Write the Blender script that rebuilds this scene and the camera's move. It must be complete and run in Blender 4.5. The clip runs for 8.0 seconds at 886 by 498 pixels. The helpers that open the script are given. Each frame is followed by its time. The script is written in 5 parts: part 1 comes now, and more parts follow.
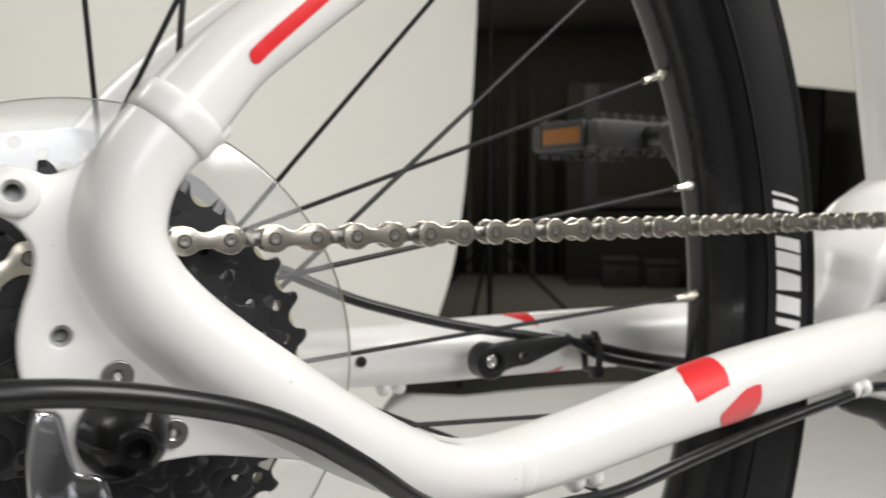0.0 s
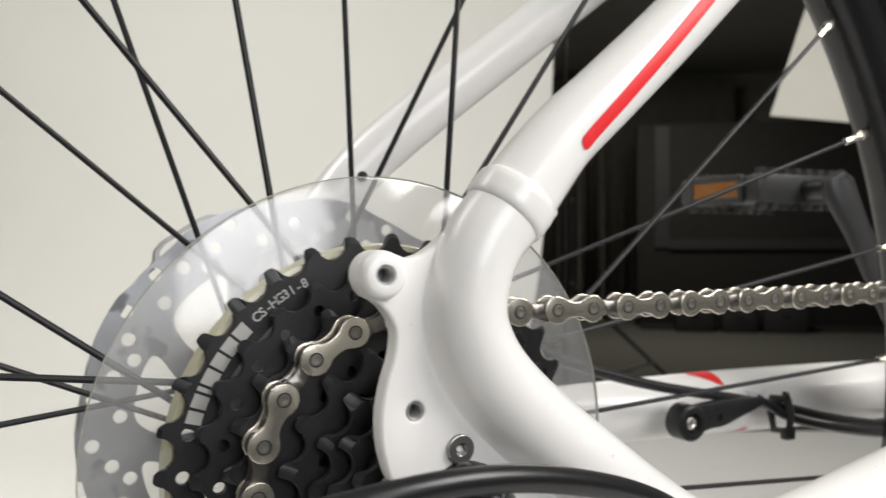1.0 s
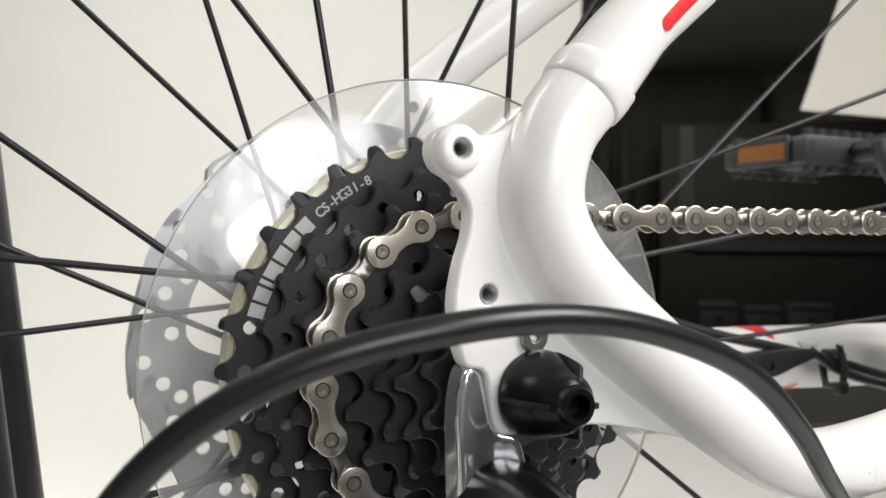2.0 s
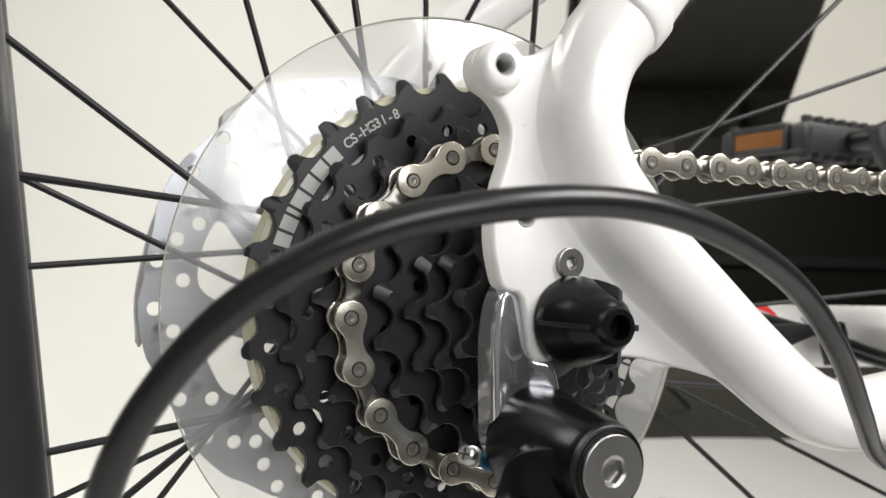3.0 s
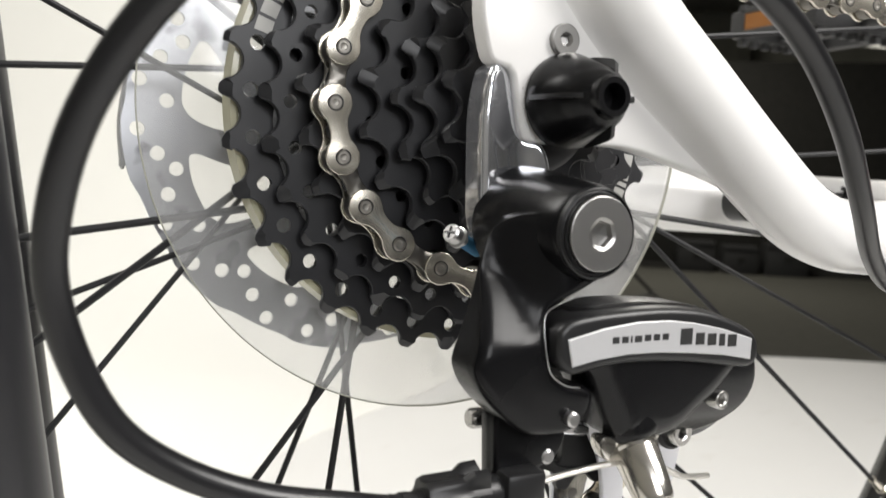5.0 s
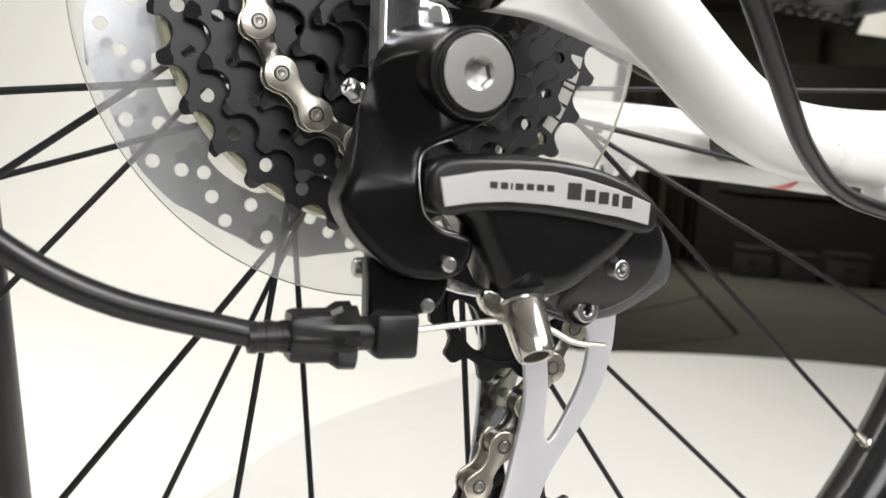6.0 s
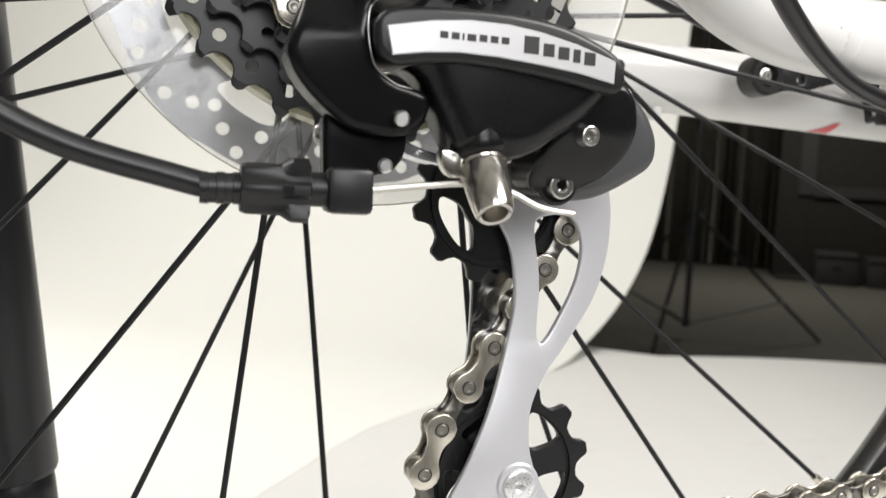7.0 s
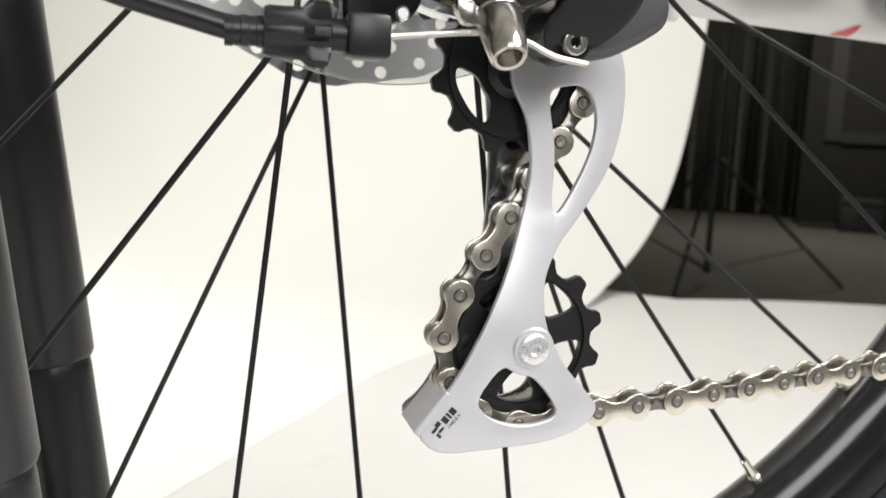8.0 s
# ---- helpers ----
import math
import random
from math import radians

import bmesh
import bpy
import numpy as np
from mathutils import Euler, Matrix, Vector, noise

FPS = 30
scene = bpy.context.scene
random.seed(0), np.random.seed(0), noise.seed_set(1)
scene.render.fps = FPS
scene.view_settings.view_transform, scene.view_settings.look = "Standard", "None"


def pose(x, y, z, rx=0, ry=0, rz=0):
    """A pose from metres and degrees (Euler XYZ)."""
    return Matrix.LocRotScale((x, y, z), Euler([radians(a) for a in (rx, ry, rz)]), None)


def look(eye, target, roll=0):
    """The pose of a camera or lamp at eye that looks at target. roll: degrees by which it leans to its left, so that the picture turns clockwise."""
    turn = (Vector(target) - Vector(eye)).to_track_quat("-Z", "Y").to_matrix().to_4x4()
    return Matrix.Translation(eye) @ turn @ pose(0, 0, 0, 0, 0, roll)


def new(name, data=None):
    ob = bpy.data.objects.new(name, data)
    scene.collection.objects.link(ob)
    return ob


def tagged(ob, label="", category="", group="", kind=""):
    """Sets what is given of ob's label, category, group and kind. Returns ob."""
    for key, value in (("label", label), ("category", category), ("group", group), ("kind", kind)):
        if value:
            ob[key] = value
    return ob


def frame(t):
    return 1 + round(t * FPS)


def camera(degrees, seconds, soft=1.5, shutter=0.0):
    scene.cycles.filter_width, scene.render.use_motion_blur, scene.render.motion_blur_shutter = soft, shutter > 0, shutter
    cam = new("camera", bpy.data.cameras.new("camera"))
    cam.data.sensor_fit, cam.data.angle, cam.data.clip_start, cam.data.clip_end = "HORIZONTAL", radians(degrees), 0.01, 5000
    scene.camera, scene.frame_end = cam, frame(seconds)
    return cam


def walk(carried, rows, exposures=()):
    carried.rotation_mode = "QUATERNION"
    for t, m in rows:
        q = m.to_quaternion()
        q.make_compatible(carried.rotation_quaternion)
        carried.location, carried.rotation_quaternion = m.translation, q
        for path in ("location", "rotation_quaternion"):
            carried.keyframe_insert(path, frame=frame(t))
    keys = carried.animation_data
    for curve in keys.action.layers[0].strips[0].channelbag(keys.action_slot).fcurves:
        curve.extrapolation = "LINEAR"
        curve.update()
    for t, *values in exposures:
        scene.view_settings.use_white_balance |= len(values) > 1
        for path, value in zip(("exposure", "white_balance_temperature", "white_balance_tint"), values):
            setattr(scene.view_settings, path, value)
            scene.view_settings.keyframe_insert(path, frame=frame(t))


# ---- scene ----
HUB = 0.805  # height of the rear axle
cam = camera(57.84, 8.0, soft=1.3, shutter=0.3)
cam.data.dof.use_dof = True
cam.data.dof.focus_distance = 0.20
cam.data.dof.aperture_fstop = 22.0
# seconds, eye from the axle in metres, yaw, pitch, roll in degrees
ROWS = [
    (0.0, -0.03213, -0.27312, 0.05373, -31.30, -3.38, -0.00),
    (0.5, -0.06384, -0.25866, 0.05836, -28.98, -2.38, 0.39),
    (1.0, -0.09196, -0.24766, 0.06307, -26.82, -0.38, 0.18),
    (1.5, -0.10044, -0.23909, 0.04932, -25.46, -0.11, -0.22),
    (2.0, -0.10056, -0.23681, 0.03469, -25.36, -0.29, -0.47),
    (2.2, -0.10457, -0.23510, 0.03052, -25.83, 0.26, -0.60),
    (3.3, -0.11074, -0.22713, 0.00958, -26.93, 0.34, -1.61),
    (3.5, -0.10933, -0.22679, 0.00676, -26.79, -0.15, -1.73),
    (4.0, -0.10938, -0.22528, -0.00330, -26.91, -1.22, -1.59),
    (4.2, -0.10886, -0.22455, -0.00581, -26.97, -1.66, -1.59),
    (5.3, -0.09714, -0.22583, -0.02579, -26.34, -5.57, -2.67),
    (5.5, -0.09039, -0.23114, -0.03187, -25.57, -5.57, -3.36),
    (6.0, -0.07219, -0.24227, -0.04677, -22.61, -5.27, -4.21),
    (6.5, -0.05549, -0.24830, -0.06144, -19.46, -4.69, -3.75),
    (7.0, -0.04921, -0.25176, -0.07669, -17.56, -4.51, -2.92),
    (7.5, -0.04799, -0.25481, -0.08946, -16.63, -5.64, -2.38),
    (8.0, -0.05017, -0.26043, -0.09812, -16.17, -7.99, -2.42),
]
EXPOSURES = [(0.0, -0.4), (0.5, -0.36), (1.0, -0.3), (1.5, -0.14), (2.0, -0.07), (3.5, 0.01), (4.2, 0.09), (5.5, 0.18), (6.2, 0.1), (7.0, 0.05), (8.0, 0.14)]
walk(cam, [(t, pose(x, y, HUB + z, 90 + pitch, roll, yaw)) for t, x, y, z, yaw, pitch, roll in ROWS], EXPOSURES)

# ---- world and lights ----
world = bpy.data.worlds.new("room_dim")
scene.world = world
world.use_nodes = True
world.node_tree.nodes["Background"].inputs[0].default_value = (0.9, 0.95, 1.0, 1)
world.node_tree.nodes["Background"].inputs[1].default_value = 0.05


def area_lamp(name, eye, target, width, height, power, colour):
    lamp = bpy.data.lights.new(name, "AREA")
    lamp.shape, lamp.size, lamp.size_y = "RECTANGLE", width, height
    lamp.energy, lamp.color = power, colour
    ob = new(name, lamp)
    ob.matrix_world = look(eye, target)
    return ob


area_lamp("ceiling_softbox", (1.15, -1.15, HUB + 1.25), (0.0, 0.0, HUB), 1.0, 0.9, 51, (1.0, 0.972, 0.945))
area_lamp("side_softbox", (0.0, -1.6, HUB + 0.62), (0.0, 0.0, HUB), 0.78, 0.76, 14.3, (0.985, 0.985, 1.0))
# unseen lamp added only to brighten the backdrop paper
area_lamp("added_backdrop_fill", (-1.3, 1.0, HUB + 1.85), (-0.25, 2.9, HUB + 0.16), 1.3, 1.2, 96, (1.0, 0.98, 0.945))
# added fill with no known source, lifts the dark far room
area_lamp("added_room_fill", (4.5, 5.0, 2.75), (4.5, 5.0, 0.0), 1.2, 0.6, 64, (1.0, 0.96, 0.88))

# ---- materials ----


def material(name, base, rough=0.5, metal=0.0, vary=0.1, scale=60.0, bump=0.0, fine=900.0, rough_vary=0.025, coat=0.0, spec=0.5, specks=None):
    """A surface with variation at two scales: soft stains and a fine grain."""
    m = bpy.data.materials.new(name)
    m.use_nodes = True
    nt = m.node_tree
    b = nt.nodes["Principled BSDF"]
    co = nt.nodes.new("ShaderNodeTexCoord")
    n1 = nt.nodes.new("ShaderNodeTexNoise")
    n1.inputs["Scale"].default_value, n1.inputs["Detail"].default_value = scale, 5.0
    n2 = nt.nodes.new("ShaderNodeTexNoise")
    n2.inputs["Scale"].default_value, n2.inputs["Detail"].default_value = fine, 3.0
    nt.links.new(co.outputs["Object"], n1.inputs["Vector"])
    nt.links.new(co.outputs["Object"], n2.inputs["Vector"])
    mix = nt.nodes.new("ShaderNodeMix")
    mix.data_type = "RGBA"
    mix.inputs["A"].default_value = (*[c * (1 - vary) for c in base], 1)
    mix.inputs["B"].default_value = (*[min(1, c * (1 + vary)) for c in base], 1)
    nt.links.new(n1.outputs["Fac"], mix.inputs["Factor"])
    colour = mix.outputs["Result"]
    if specks:  # sparse chips, scratches, dirt or painted reflections: scale, share from, colour, stretch
        n3 = nt.nodes.new("ShaderNodeTexNoise")
        n3.inputs["Scale"].default_value, n3.inputs["Detail"].default_value = specks[0], 2.0
        mp = nt.nodes.new("ShaderNodeMapping")
        mp.inputs["Scale"].default_value = specks[3]
        mp.inputs["Rotation"].default_value = (0.3, 0.6, 0.2)
        nt.links.new(co.outputs["Object"], mp.inputs["Vector"])
        nt.links.new(mp.outputs["Vector"], n3.inputs["Vector"])
        cut = nt.nodes.new("ShaderNodeMapRange")
        cut.inputs["From Min"].default_value, cut.inputs["From Max"].default_value = specks[1], specks[1] + 0.05
        nt.links.new(n3.outputs["Fac"], cut.inputs["Value"])
        over = nt.nodes.new("ShaderNodeMix")
        over.data_type = "RGBA"
        over.inputs["B"].default_value = (*specks[2], 1)
        nt.links.new(cut.outputs["Result"], over.inputs["Factor"])
        nt.links.new(colour, over.inputs["A"])
        colour = over.outputs["Result"]
    nt.links.new(colour, b.inputs["Base Color"])
    mr = nt.nodes.new("ShaderNodeMapRange")
    mr.inputs["To Min"].default_value = max(0.02, rough - rough_vary)
    mr.inputs["To Max"].default_value = min(1.0, rough + rough_vary)
    nt.links.new(n2.outputs["Fac"], mr.inputs["Value"])
    nt.links.new(mr.outputs["Result"], b.inputs["Roughness"])
    b.inputs["Metallic"].default_value = metal
    b.inputs["Coat Weight"].default_value = coat
    b.inputs["Specular IOR Level"].default_value = spec
    if bump:
        bp = nt.nodes.new("ShaderNodeBump")
        bp.inputs["Strength"].default_value, bp.inputs["Distance"].default_value = bump, 0.0004
        nt.links.new(n2.outputs["Fac"], bp.inputs["Height"])
        nt.links.new(bp.outputs["Normal"], b.inputs["Normal"])
    return m


WHITE = material("white_frame_paint", (0.80, 0.79, 0.775), 0.33, vary=0.045, scale=22, coat=0.25, bump=0.004, fine=1500, specks=(330, 0.755, (0.45, 0.42, 0.37), (1, 1, 1)))
RED = material("red_decal", (0.72, 0.03, 0.035), 0.45, spec=0.3, vary=0.05, scale=80)
RED_WORN = material("worn_red_decal", (0.70, 0.07, 0.075), 0.4, vary=0.12, scale=150)
BLACK_STEEL = material("black_coated_steel", (0.0185, 0.0188, 0.021), 0.36, spec=0.5, vary=0.3, scale=120, bump=0.02, fine=2500)
BLACK_GLOSS = material("glossy_black_alloy", (0.007, 0.007, 0.0075), 0.25, spec=0.26, vary=0.25, scale=90, fine=1800, rough_vary=0.01)
ARM_BLACK = material("scratched_glossy_black", (0.0055, 0.0055, 0.006), 0.25, vary=0.25, scale=90, spec=0.17, specks=(420, 0.75, (0.30, 0.30, 0.29), (1, 1, 0.35)))


def worn_lit_edges(m, lo=0.565, hi=0.64, tone=0.2):
    """Paler colour along sharp edges, in patches: bare metal through the paint, and the edge highlight painted in."""
    nt = m.node_tree
    b = nt.nodes["Principled BSDF"]
    source = b.inputs["Base Color"].links[0].from_socket
    geo = nt.nodes.new("ShaderNodeNewGeometry")
    edge = nt.nodes.new("ShaderNodeMapRange")
    edge.inputs["From Min"].default_value, edge.inputs["From Max"].default_value = lo, hi
    nt.links.new(geo.outputs["Pointiness"], edge.inputs["Value"])
    co = nt.nodes.new("ShaderNodeTexCoord")
    no = nt.nodes.new("ShaderNodeTexNoise")
    no.inputs["Scale"].default_value, no.inputs["Detail"].default_value = 260.0, 4.0
    nt.links.new(co.outputs["Object"], no.inputs["Vector"])
    patch = nt.nodes.new("ShaderNodeMapRange")
    patch.inputs["From Min"].default_value, patch.inputs["From Max"].default_value = 0.52, 0.66
    nt.links.new(no.outputs["Fac"], patch.inputs["Value"])
    both = nt.nodes.new("ShaderNodeMath")
    both.operation = "MULTIPLY"
    nt.links.new(edge.outputs["Result"], both.inputs[0])
    nt.links.new(patch.outputs["Result"], both.inputs[1])
    over = nt.nodes.new("ShaderNodeMix")
    over.data_type = "RGBA"
    over.inputs["B"].default_value = (tone, tone, tone * 0.97, 1)
    nt.links.new(both.outputs[0], over.inputs["Factor"])
    nt.links.new(source, over.inputs["A"])
    nt.links.new(over.outputs["Result"], b.inputs["Base Color"])


worn_lit_edges(ARM_BLACK, 0.58, 0.66, 0.07)
CRANK_GREY = material("scuffed_charcoal_plastic", (0.036, 0.036, 0.037), 0.42, spec=0.4, vary=0.25, scale=60, bump=0.02, fine=1200)
BLACK_PLASTIC = material("black_plastic", (0.012, 0.012, 0.0125), 0.36, spec=0.4, vary=0.2, scale=100, bump=0.012, fine=1600)
CABLE_BLACK = material("black_cable_housing", (0.011, 0.011, 0.012), 0.31, spec=0.42, vary=0.15, scale=60, bump=0.01, fine=1200)
RUBBER = material("tyre_rubber", (0.009, 0.009, 0.0095), 0.6, spec=0.22, vary=0.25, scale=60, bump=0.3, fine=700)
RIM_BLACK = material("black_anodised_rim", (0.014, 0.014, 0.015), 0.2, vary=0.2, scale=50)
SPOKE_BLACK = material("black_spoke_steel", (0.012, 0.012, 0.013), 0.5, 0.0, spec=0.3, vary=0.2, scale=200)
NICKEL = material("nickel_plated_chain_plate", (0.76, 0.715, 0.62), 0.25, 0.92, vary=0.13, scale=220, bump=0.02, fine=1500)
NICKEL_DARK = material("grey_inner_chain_plate", (0.20, 0.19, 0.172), 0.3, 0.9, vary=0.25, scale=160, bump=0.012, fine=1500)
PIN_STEEL = material("dull_rivet_steel", (0.33, 0.315, 0.285), 0.36, 0.92, vary=0.2, scale=300, bump=0.02, fine=2000)
ALLOY = material("satin_silver_alloy", (0.62, 0.62, 0.645), 0.40, 0.5, vary=0.04, scale=70, bump=0.01, fine=2200)
ALLOY_BRIGHT = material("bright_turned_alloy", (0.80, 0.80, 0.81), 0.28, 0.7, vary=0.06, scale=200, bump=0.01, fine=2000)
BOLT_STEEL = material("brushed_steel_bolt", (0.56, 0.555, 0.55), 0.3, 0.95, vary=0.1, scale=200, bump=0.015, fine=2500)
FACED = material("turned_steel_face", (0.36, 0.355, 0.345), 0.34, 0.95, vary=0.08, scale=200, bump=0.01, fine=2500)
POLISHED = material("polished_alloy", (0.74, 0.75, 0.785), 0.11, 0.88, vary=0.08, scale=90, bump=0.006, fine=900)
MIRROR_STEEL = material("bright_polished_steel", (0.42, 0.43, 0.455), 0.14, 1.0, vary=0.1, scale=90, bump=0.01, fine=700)
CHROME = material("chromed_steel", (0.60, 0.575, 0.53), 0.2, 0.95, vary=0.06, scale=120)
ZINC = material("zinc_plated_screw", (0.54, 0.53, 0.51), 0.25, 0.92, vary=0.12, scale=300)
WIRE = material("inner_cable_wire", (0.60, 0.58, 0.54), 0.3, 0.9, vary=0.1, scale=400, bump=0.3, fine=3000)
# blotches put stains and the dark room's cloudy reflection into the colour
ROTOR_STEEL = material("brushed_rotor_steel", (0.50, 0.51, 0.535), 0.33, 0.88, vary=0.3, scale=45, bump=0.012, fine=1400, specks=(60, 0.6, (0.24, 0.24, 0.26), (1, 1, 1)))
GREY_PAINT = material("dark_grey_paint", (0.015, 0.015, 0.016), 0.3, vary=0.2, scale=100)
KNUCKLE_GREY = material("satin_grey_knuckle_paint", (0.055, 0.055, 0.057), 0.38, vary=0.12, scale=100)
ROTOR_DARK = material("dull_grey_caliper", (0.42, 0.42, 0.42), 0.42, 0.4, vary=0.2, scale=100)
BLUE = material("blue_thread_lock", (0.03, 0.16, 0.30), 0.5, vary=0.2, scale=400)
ORANGE = material("amber_reflector", (0.25, 0.10, 0.025), 0.25, vary=0.12, scale=120, bump=0.3, fine=900)
PRINT_GREY = material("grey_print", (0.40, 0.395, 0.375), 0.5, vary=0.08, scale=300)
PRINT_WHITE = material("white_print", (0.72, 0.72, 0.72), 0.5, vary=0.05, scale=300)
PRINT_BLACK = material("black_print", (0.02, 0.02, 0.02), 0.45, vary=0.1, scale=300)
LABEL = material("silver_label_foil", (0.66, 0.66, 0.67), 0.34, 0.5, vary=0.04, scale=100)
STAND_BLACK = material("black_powder_coat", (0.014, 0.014, 0.016), 0.36, vary=0.25, scale=40, bump=0.03, fine=1800)
PAPER = material("white_backdrop_paper", (0.80, 0.795, 0.76), 0.85, vary=0.02, scale=3, bump=0.1, fine=200, spec=0.2)
BOARD = material("pale_grey_floor_board", (0.67, 0.665, 0.65), 0.6, vary=0.03, scale=6, bump=0.05, fine=300, spec=0.3, specks=(9, 0.66, (0.64, 0.63, 0.61), (1, 2.5, 1)))
CARPET = material("grey_brown_carpet", (0.075, 0.073, 0.062), 0.95, vary=0.2, scale=14, bump=0.6, fine=400, spec=0.1)
CURTAIN = material("dark_olive_curtain", (0.20, 0.197, 0.165), 0.9, vary=0.2, scale=8, bump=0.2, fine=300, spec=0.1)
WALL = material("pale_wall_paint", (0.58, 0.57, 0.54), 0.9, vary=0.06, scale=4)
# two near-blacks whose colour stands in for the unlit end of the room
UNLIT_BLACK = material("unlit_near_black", (0.024, 0.0235, 0.021), 0.9, vary=0.3, scale=20, spec=0.1)
UNLIT_GREY = material("unlit_dark_grey", (0.015, 0.015, 0.0145), 0.7, vary=0.1, scale=10)
CREAM = material("cream_reflector_board", (0.64, 0.625, 0.565), 0.7, vary=0.04, scale=5)


def clear_plastic():
    m = bpy.data.materials.new("clear_polycarbonate")
    m.use_nodes = True
    nt = m.node_tree
    out = nt.nodes["Material Output"]
    nt.nodes.remove(nt.nodes["Principled BSDF"])
    tr = nt.nodes.new("ShaderNodeBsdfTransparent")
    tr.inputs[0].default_value = (0.955, 0.955, 0.95, 1)
    gl = nt.nodes.new("ShaderNodeBsdfGlossy")
    gl.inputs["Roughness"].default_value = 0.13
    df = nt.nodes.new("ShaderNodeBsdfDiffuse")
    df.inputs[0].default_value = (0.87, 0.875, 0.875, 1)
    co = nt.nodes.new("ShaderNodeTexCoord")
    no = nt.nodes.new("ShaderNodeTexNoise")
    no.inputs["Scale"].default_value, no.inputs["Detail"].default_value = 45.0, 6.0
    nt.links.new(co.outputs["Object"], no.inputs["Vector"])
    mr = nt.nodes.new("ShaderNodeMapRange")
    mr.inputs["To Min"].default_value, mr.inputs["To Max"].default_value = 0.04, 0.20
    nt.links.new(no.outputs["Fac"], mr.inputs["Value"])
    m1 = nt.nodes.new("ShaderNodeMixShader")
    nt.links.new(mr.outputs["Result"], m1.inputs["Fac"])
    nt.links.new(tr.outputs[0], m1.inputs[1])
    nt.links.new(df.outputs[0], m1.inputs[2])
    fr = nt.nodes.new("ShaderNodeFresnel")
    fr.inputs["IOR"].default_value = 1.8
    m2 = nt.nodes.new("ShaderNodeMixShader")
    nt.links.new(fr.outputs[0], m2.inputs["Fac"])
    nt.links.new(m1.outputs[0], m2.inputs[1])
    nt.links.new(gl.outputs[0], m2.inputs[2])
    nt.links.new(m2.outputs[0], out.inputs["Surface"])
    return m


CLEAR = clear_plastic()
EDGE = material("yellowed_plastic_edge", (0.50, 0.48, 0.34), 0.2, vary=0.08, scale=120, coat=0.3)
DULL_EDGE = material("dull_plastic_edge", (0.30, 0.30, 0.25), 0.3, vary=0.1, scale=120)

# ---- builders: lengths in centimetres from the rear axle ----

def at(x, y, z):
    return Vector((x / 100, y / 100, HUB + z / 100))


def finish(bm, name, mat, sharp=32):
    bmesh.ops.remove_doubles(bm, verts=bm.verts, dist=1e-7)
    bmesh.ops.recalc_face_normals(bm, faces=bm.faces)
    for face in bm.faces:
        face.smooth = True
    limit = radians(sharp)
    for e in bm.edges:
        e.smooth = len(e.link_faces) == 2 and e.calc_face_angle(0) < limit
    me = bpy.data.meshes.new(name)
    bm.to_mesh(me)
    bm.free()
    me.materials.append(mat)
    return me


def part(name, bm, mat, parent, label="", sharp=32):
    ob = new(name, finish(bm, name, mat, sharp))
    ob.parent = parent
    if label:
        tagged(ob, label)
    return ob


def place(name, me, m, parent, label=""):
    ob = new(name, me)
    ob.parent = parent
    ob.matrix_basis = m
    if label:
        tagged(ob, label)
    return ob


def smooth_line(pts, n=6):
    """Catmull-Rom through the points."""
    ps = [Vector(p) for p in pts]
    ps = [2 * ps[0] - ps[1]] + ps + [2 * ps[-1] - ps[-2]]
    out = []
    for i in range(1, len(ps) - 2):
        a, b, c, d = ps[i - 1:i + 3]
        for k in range(n):
            t = k / n
            out.append(0.5 * (2 * b + (c - a) * t + (2 * a - 5 * b + 4 * c - d) * t * t + (3 * b - a - 3 * c + d) * t ** 3))
    out.append(ps[-2])
    return out


def tube(bm, pts, radius, seg=16, flat=None, caps=True):
    """A round or oval tube along points (cm). radius: a number or one for each point; flat: the same for the half width across y."""
    ps = [Vector(p) for p in pts]
    n = len(ps)
    rad = [radius] * n if isinstance(radius, (int, float)) else list(radius)
    rad2 = rad if flat is None else ([flat] * n if isinstance(flat, (int, float)) else list(flat))
    rings, side = [], Vector((0, 1, 0))
    for i, p in enumerate(ps):
        d = (ps[min(i + 1, n - 1)] - ps[max(i - 1, 0)]).normalized()
        if abs(side.dot(d)) > 0.98:
            side = Vector((1, 0, 0)) if abs(d.x) < 0.9 else Vector((0, 0, 1))
        side = (side - d * side.dot(d)).normalized()
        up = d.cross(side)
        rings.append([bm.verts.new(at(*(p + side * rad2[i] * math.cos(a) + up * rad[i] * math.sin(a)))) for a in [2 * math.pi * k / seg for k in range(seg)]])
    for a, b in zip(rings, rings[1:]):
        for k in range(seg):
            bm.faces.new((a[k], a[(k + 1) % seg], b[(k + 1) % seg], b[k]))
    if caps:
        bm.faces.new(rings[0][::-1])
        bm.faces.new(rings[-1])
    return bm


def lathe(bm, start, axis, profile, seg=24):
    """Turns (distance along the axis, radius) pairs round a line from start (cm)."""
    d = Vector(axis).normalized()
    s = d.orthogonal().normalized()
    u = d.cross(s)
    rings = []
    for h, r in profile:
        c = Vector(start) + d * h
        if r < 1e-6:
            rings.append([bm.verts.new(at(*c))])
        else:
            rings.append([bm.verts.new(at(*(c + (s * math.cos(a) + u * math.sin(a)) * r))) for a in [2 * math.pi * k / seg for k in range(seg)]])
    for a, b in zip(rings, rings[1:]):
        for k in range(seg):
            j = (k + 1) % seg
            if len(a) == 1 and len(b) > 1:
                bm.faces.new((a[0], b[j], b[k]))
            elif len(b) == 1 and len(a) > 1:
                bm.faces.new((a[k], a[j], b[0]))
            elif len(a) > 1:
                bm.faces.new((a[k], a[j], b[j], b[k]))
    return bm


